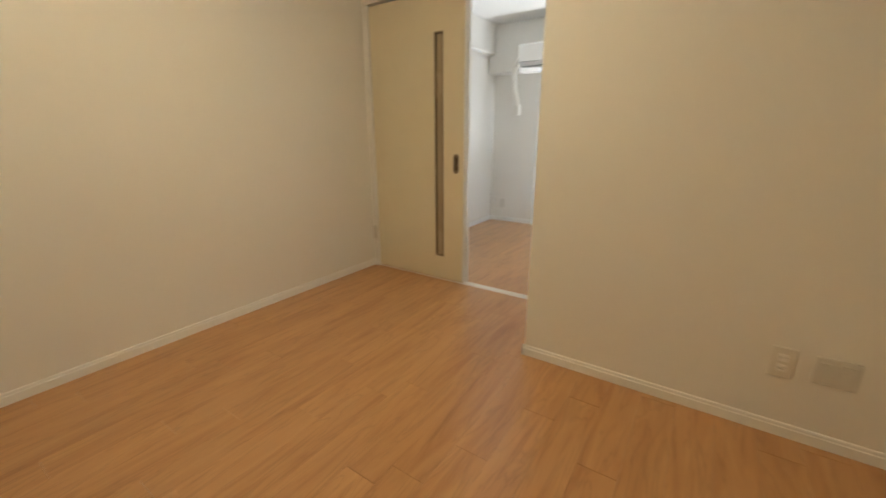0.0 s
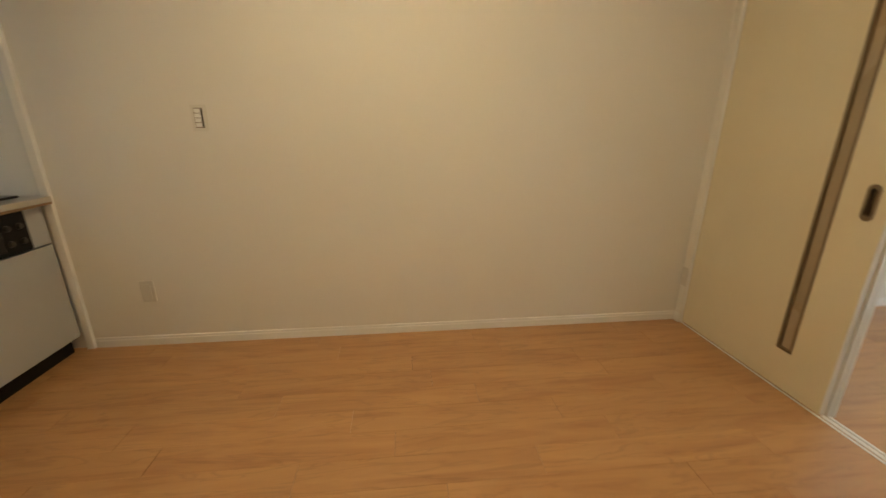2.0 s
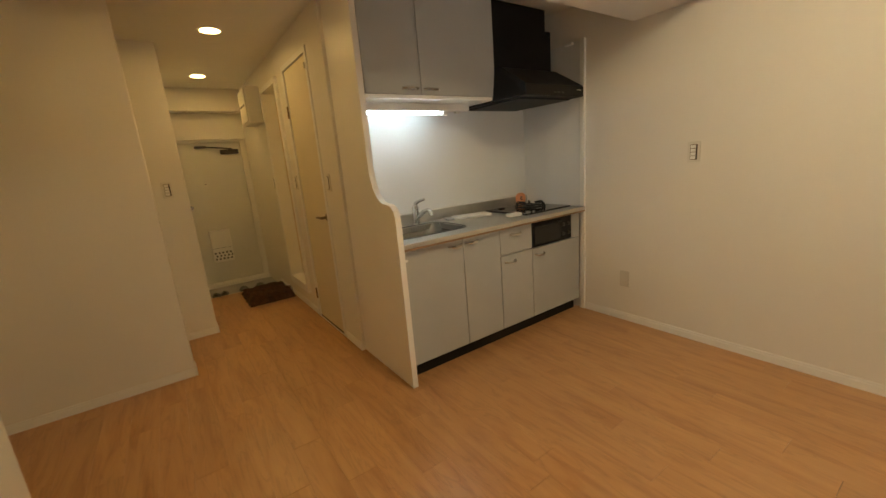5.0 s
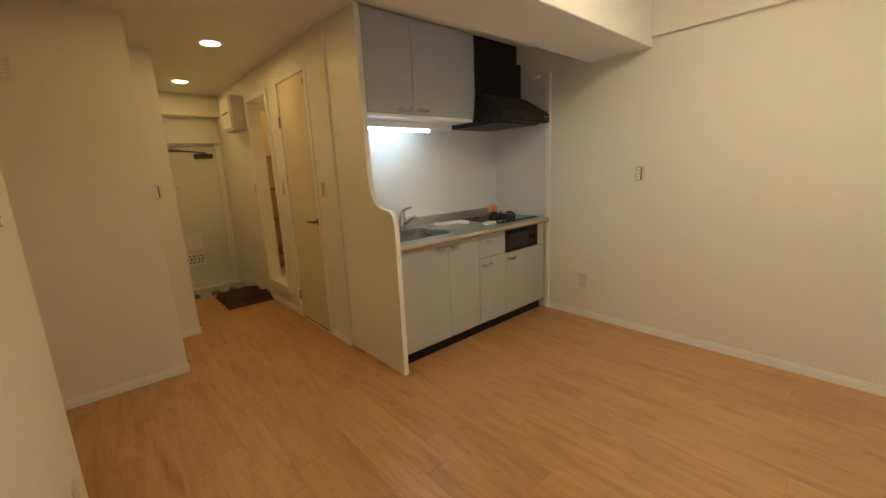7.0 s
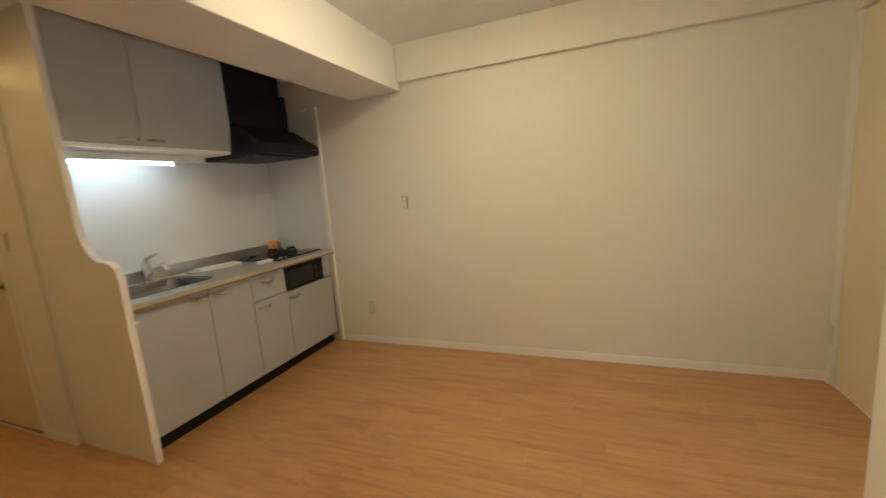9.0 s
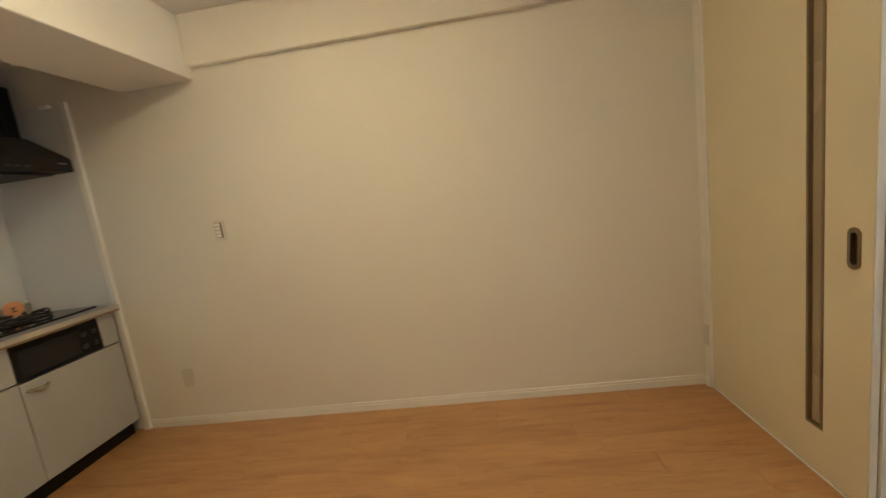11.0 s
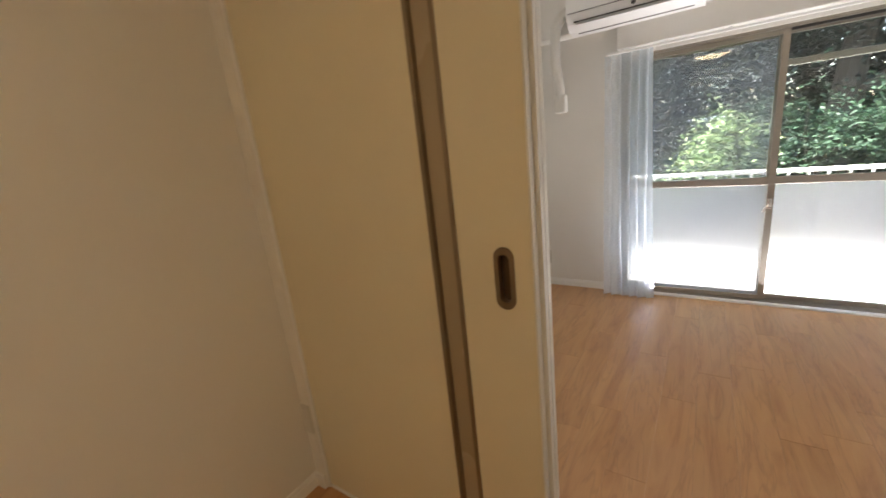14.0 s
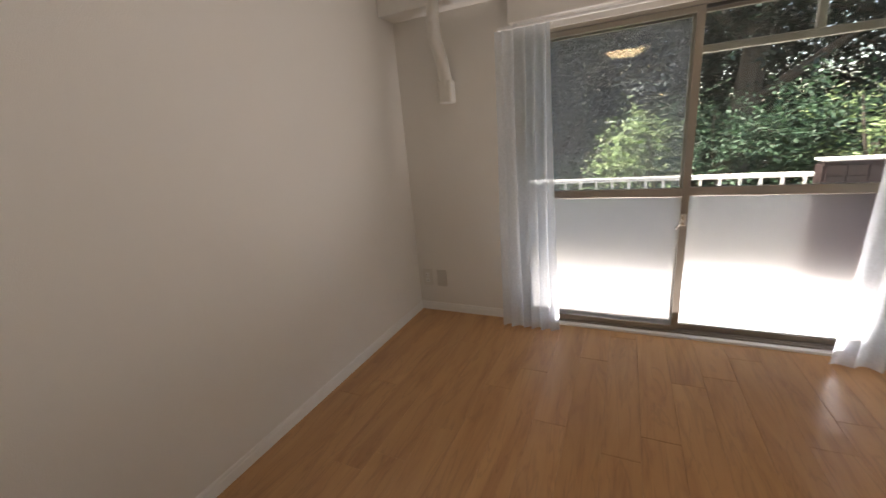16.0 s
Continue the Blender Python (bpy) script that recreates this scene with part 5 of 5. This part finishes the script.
def tree(name, label, x, y, base, height, crown_z, radius, blobs, per, size, material, seed, trunk_r=0.12):
    rgen = random.Random(seed)
    e = thing(name, label, "tree" if trunk_r > 0.05 else "shrub", "garden trees" if trunk_r > 0.05 else "garden shrubs")
    tb = bmesh.new()
    pts, rr = [], []
    for k in range(8):
        f = k / 7
        pts.append((x + 0.15 * math.sin(3 * f + seed), y + 0.2 * math.sin(2.2 * f + seed * 2), base + (height - base) * f))
        rr.append(trunk_r * (1.15 - 0.75 * f))
    tube_along(tb, pts, rr, 10)
    part("trunk", tb, BARK, e, "", True)
    centres = []
    for k in range(blobs):
        a, q = rgen.uniform(0, 2 * math.pi), rgen.random() ** 0.5
        centres.append(((x + radius * q * math.cos(a), y + radius * 1.25 * q * math.sin(a), crown_z[0] + (crown_z[1] - crown_z[0]) * rgen.random()), per))
    for c, _ in centres[: 7]:
        lb2 = bmesh.new()
        f = min(1.0, max(0.25, (c[2] - base) / (height - base) - 0.15))
        s = Vector(pts[int(f * 7)])
        mid = (s + Vector(c)) / 2 + Vector((0, 0, 0.12))
        tube_along(lb2, [s, mid, Vector(c)], [trunk_r * 0.42, trunk_r * 0.26, trunk_r * 0.08], 7)
        part("limb", lb2, BARK, e, "", True)
    me = foliage(rgen, centres, size, radius * 0.20)
    me.materials.append(material)
    crown = new("crown", me)
    crown.parent = e
    return e


tree("garden_tree", "large dark evergreen tree with a leaning trunk", 11.3, -3.0, -0.5, 5.5, (2.3, 5.0), 2.0, 80, 34, 0.12, LEAF_SHADED, 1, 0.20)
tree("garden_tree", "tall dark evergreen tree behind the railing", 12.4, 0.4, -0.5, 6.0, (0.9, 5.6), 2.3, 120, 34, 0.12, LEAF_SHADED, 2, 0.16)
tree("garden_tree", "dense evergreen tree at the garden edge", 12.0, -6.6, -0.5, 6.0, (0.0, 6.2), 2.8, 150, 32, 0.14, LEAF_SHADED, 3, 0.15)
tree("garden_tree", "dense evergreen tree at the garden edge", 13.0, 3.6, -0.5, 6.0, (-0.2, 6.2), 3.0, 150, 32, 0.14, LEAF_SHADED, 4, 0.15)
tree("garden_tree", "tall evergreen tree far behind in the garden", 15.0, -2.2, -0.5, 9.0, (-0.3, 8.5), 3.4, 230, 34, 0.18, LEAF_SHADED, 5, 0.22)
tree("garden_tree", "tall evergreen tree far behind in the garden", 17.0, -8.5, -0.5, 9.0, (-0.3, 8.5), 4.0, 230, 30, 0.19, LEAF_SHADED, 12, 0.18)
tree("garden_tree", "tall evergreen tree far behind in the garden", 18.0, 2.0, -0.5, 9.5, (-0.3, 9.0), 4.2, 240, 30, 0.19, LEAF_SHADED, 13, 0.18)
# crowns above the view, added to keep sun off the trees below
tree("garden_tree", "unseen high evergreen tree added to shade the garden", 13.3, -0.6, -0.5, 9.5, (4.2, 9.0), 3.3, 260, 34, 0.20, LEAF_SHADED, 21, 0.20)
tree("garden_tree", "unseen high evergreen tree added to shade the garden", 13.6, 4.2, -0.5, 9.5, (4.0, 9.5), 3.5, 260, 34, 0.20, LEAF_SHADED, 22, 0.20)
tree("garden_tree", "unseen high evergreen tree added to shade the garden", 12.9, 1.4, -0.5, 8.5, (3.4, 8.0), 2.4, 200, 30, 0.18, LEAF_SHADED, 23, 0.17)
tree("garden_tree", "tall evergreen tree far behind in the garden", 20.5, -3.8, -0.5, 9.5, (-0.3, 9.0), 4.4, 260, 30, 0.22, LEAF_SHADED, 31, 0.2)
tree("garden_tree", "tall evergreen tree far behind in the garden", 21.5, 5.5, -0.5, 9.5, (-0.3, 9.0), 4.4, 260, 30, 0.22, LEAF_SHADED, 32, 0.2)
tree("garden_shrub", "green leafy shrub with spreading twigs behind railing", 9.1, -2.35, -0.5, 1.2, (0.3, 1.12), 0.80, 40, 18, 0.075, LEAF_MID, 6, 0.03)
tree("garden_shrub", "green leafy shrub with spreading twigs behind railing", 9.3, -3.7, -0.5, 1.2, (0.3, 1.2), 0.95, 46, 18, 0.08, LEAF_MID, 7, 0.03)
tree("garden_shrub", "green leafy shrub with spreading twigs behind railing", 9.6, -5.3, -0.5, 1.2, (0.2, 1.4), 1.0, 40, 16, 0.08, LEAF_MID, 16, 0.03)
tree("garden_shrub", "fresh green shrub with sunlight put into its leaf colour", 8.3, -1.30, -0.5, 1.0, (0.45, 1.15), 0.34, 24, 9, 0.075, LEAF_SUNLIT, 8, 0.025)
tree("garden_shrub", "fresh green shrub with sunlight put into its leaf colour", 8.6, -3.35, -0.5, 1.2, (0.5, 1.15), 0.42, 16, 9, 0.065, LEAF_SUNLIT, 9, 0.025)
tree("garden_shrub", "low green shrub below the railing", 9.2, -0.3, -0.5, 0.9, (0.0, 0.7), 0.7, 26, 14, 0.07, LEAF_MID, 10, 0.025)

# ---------------------------------------------------------------- floor planks
P_W, P_L = 0.132, 0.88
STAGGER = (0.10, 0.30, 0.63, 0.81, 0.465, 0.11, 0.37, 0.50, 0.01)   # butt joints, row by row
AREAS = ((STEP_X, 0.2, HALL_Y, SIDE_Y), (NICHE_X, 0.2, -3.9, SIDE_Y), (-1.2, NICHE_X, -3.3, HALL_Y), (HALL_X, -1.2, -3.3, HALL_Y), (-0.6, LEAF_X + 0.03, ENTRY_Y, 0.0), (LEAF_X + 0.03, WIN_X, -2.75, BED_Y))


def plank_mesh(length):
    bm = bmesh.new()
    e, g, c = 0.0006, 0.0002, 0.0004   # butt gap, side gap, worn edge
    corners = ((e, g), (length - e, g), (length - e, P_W - g), (e, P_W - g))
    lo = [bm.verts.new((x, y, -0.008)) for x, y in corners]
    mid = [bm.verts.new((x, y, -c)) for x, y in corners]
    hi = [bm.verts.new((x, y, 0.0)) for x, y in ((e + c, g + c), (length - e - c, g + c), (length - e - c, P_W - g - c), (e + c, P_W - g - c))]
    for a, b in ((lo, mid), (mid, hi)):
        for k in range(4):
            bm.faces.new((a[k], a[(k + 1) % 4], b[(k + 1) % 4], b[k]))
    bm.faces.new(hi)
    me = bpy.data.meshes.new("plank")
    bmesh.ops.recalc_face_normals(bm, faces=bm.faces[:])
    bm.to_mesh(me)
    bm.free()
    me.materials.append(FLOOR)
    return me


def covered(x0, x1, y0, y1):
    return any(x1 > a and x0 < b and y1 > c and y0 < d for a, b, c, d in AREAS)


plank_of = {}
rows_n = int(3.9 / P_W) + 2
for r in range(rows_n):
    y1 = P_W * (1 - r)
    x = STAGGER[(r - 4) % 9] - 5 * P_L
    while x < WIN_X:
        a, b = max(x, STEP_X if r else LEAF_X + 0.03), min(x + P_L, WIN_X + 0.01)
        if b - a > 0.02 and covered(a, b, y1 - P_W, y1):
            key = round(b - a, 3)
            if key not in plank_of:
                plank_of[key] = plank_mesh(key)
            p = new("plank", plank_of[key])
            p.location = (a, y1 - P_W, 0)
            p.parent = floor
        x += P_L
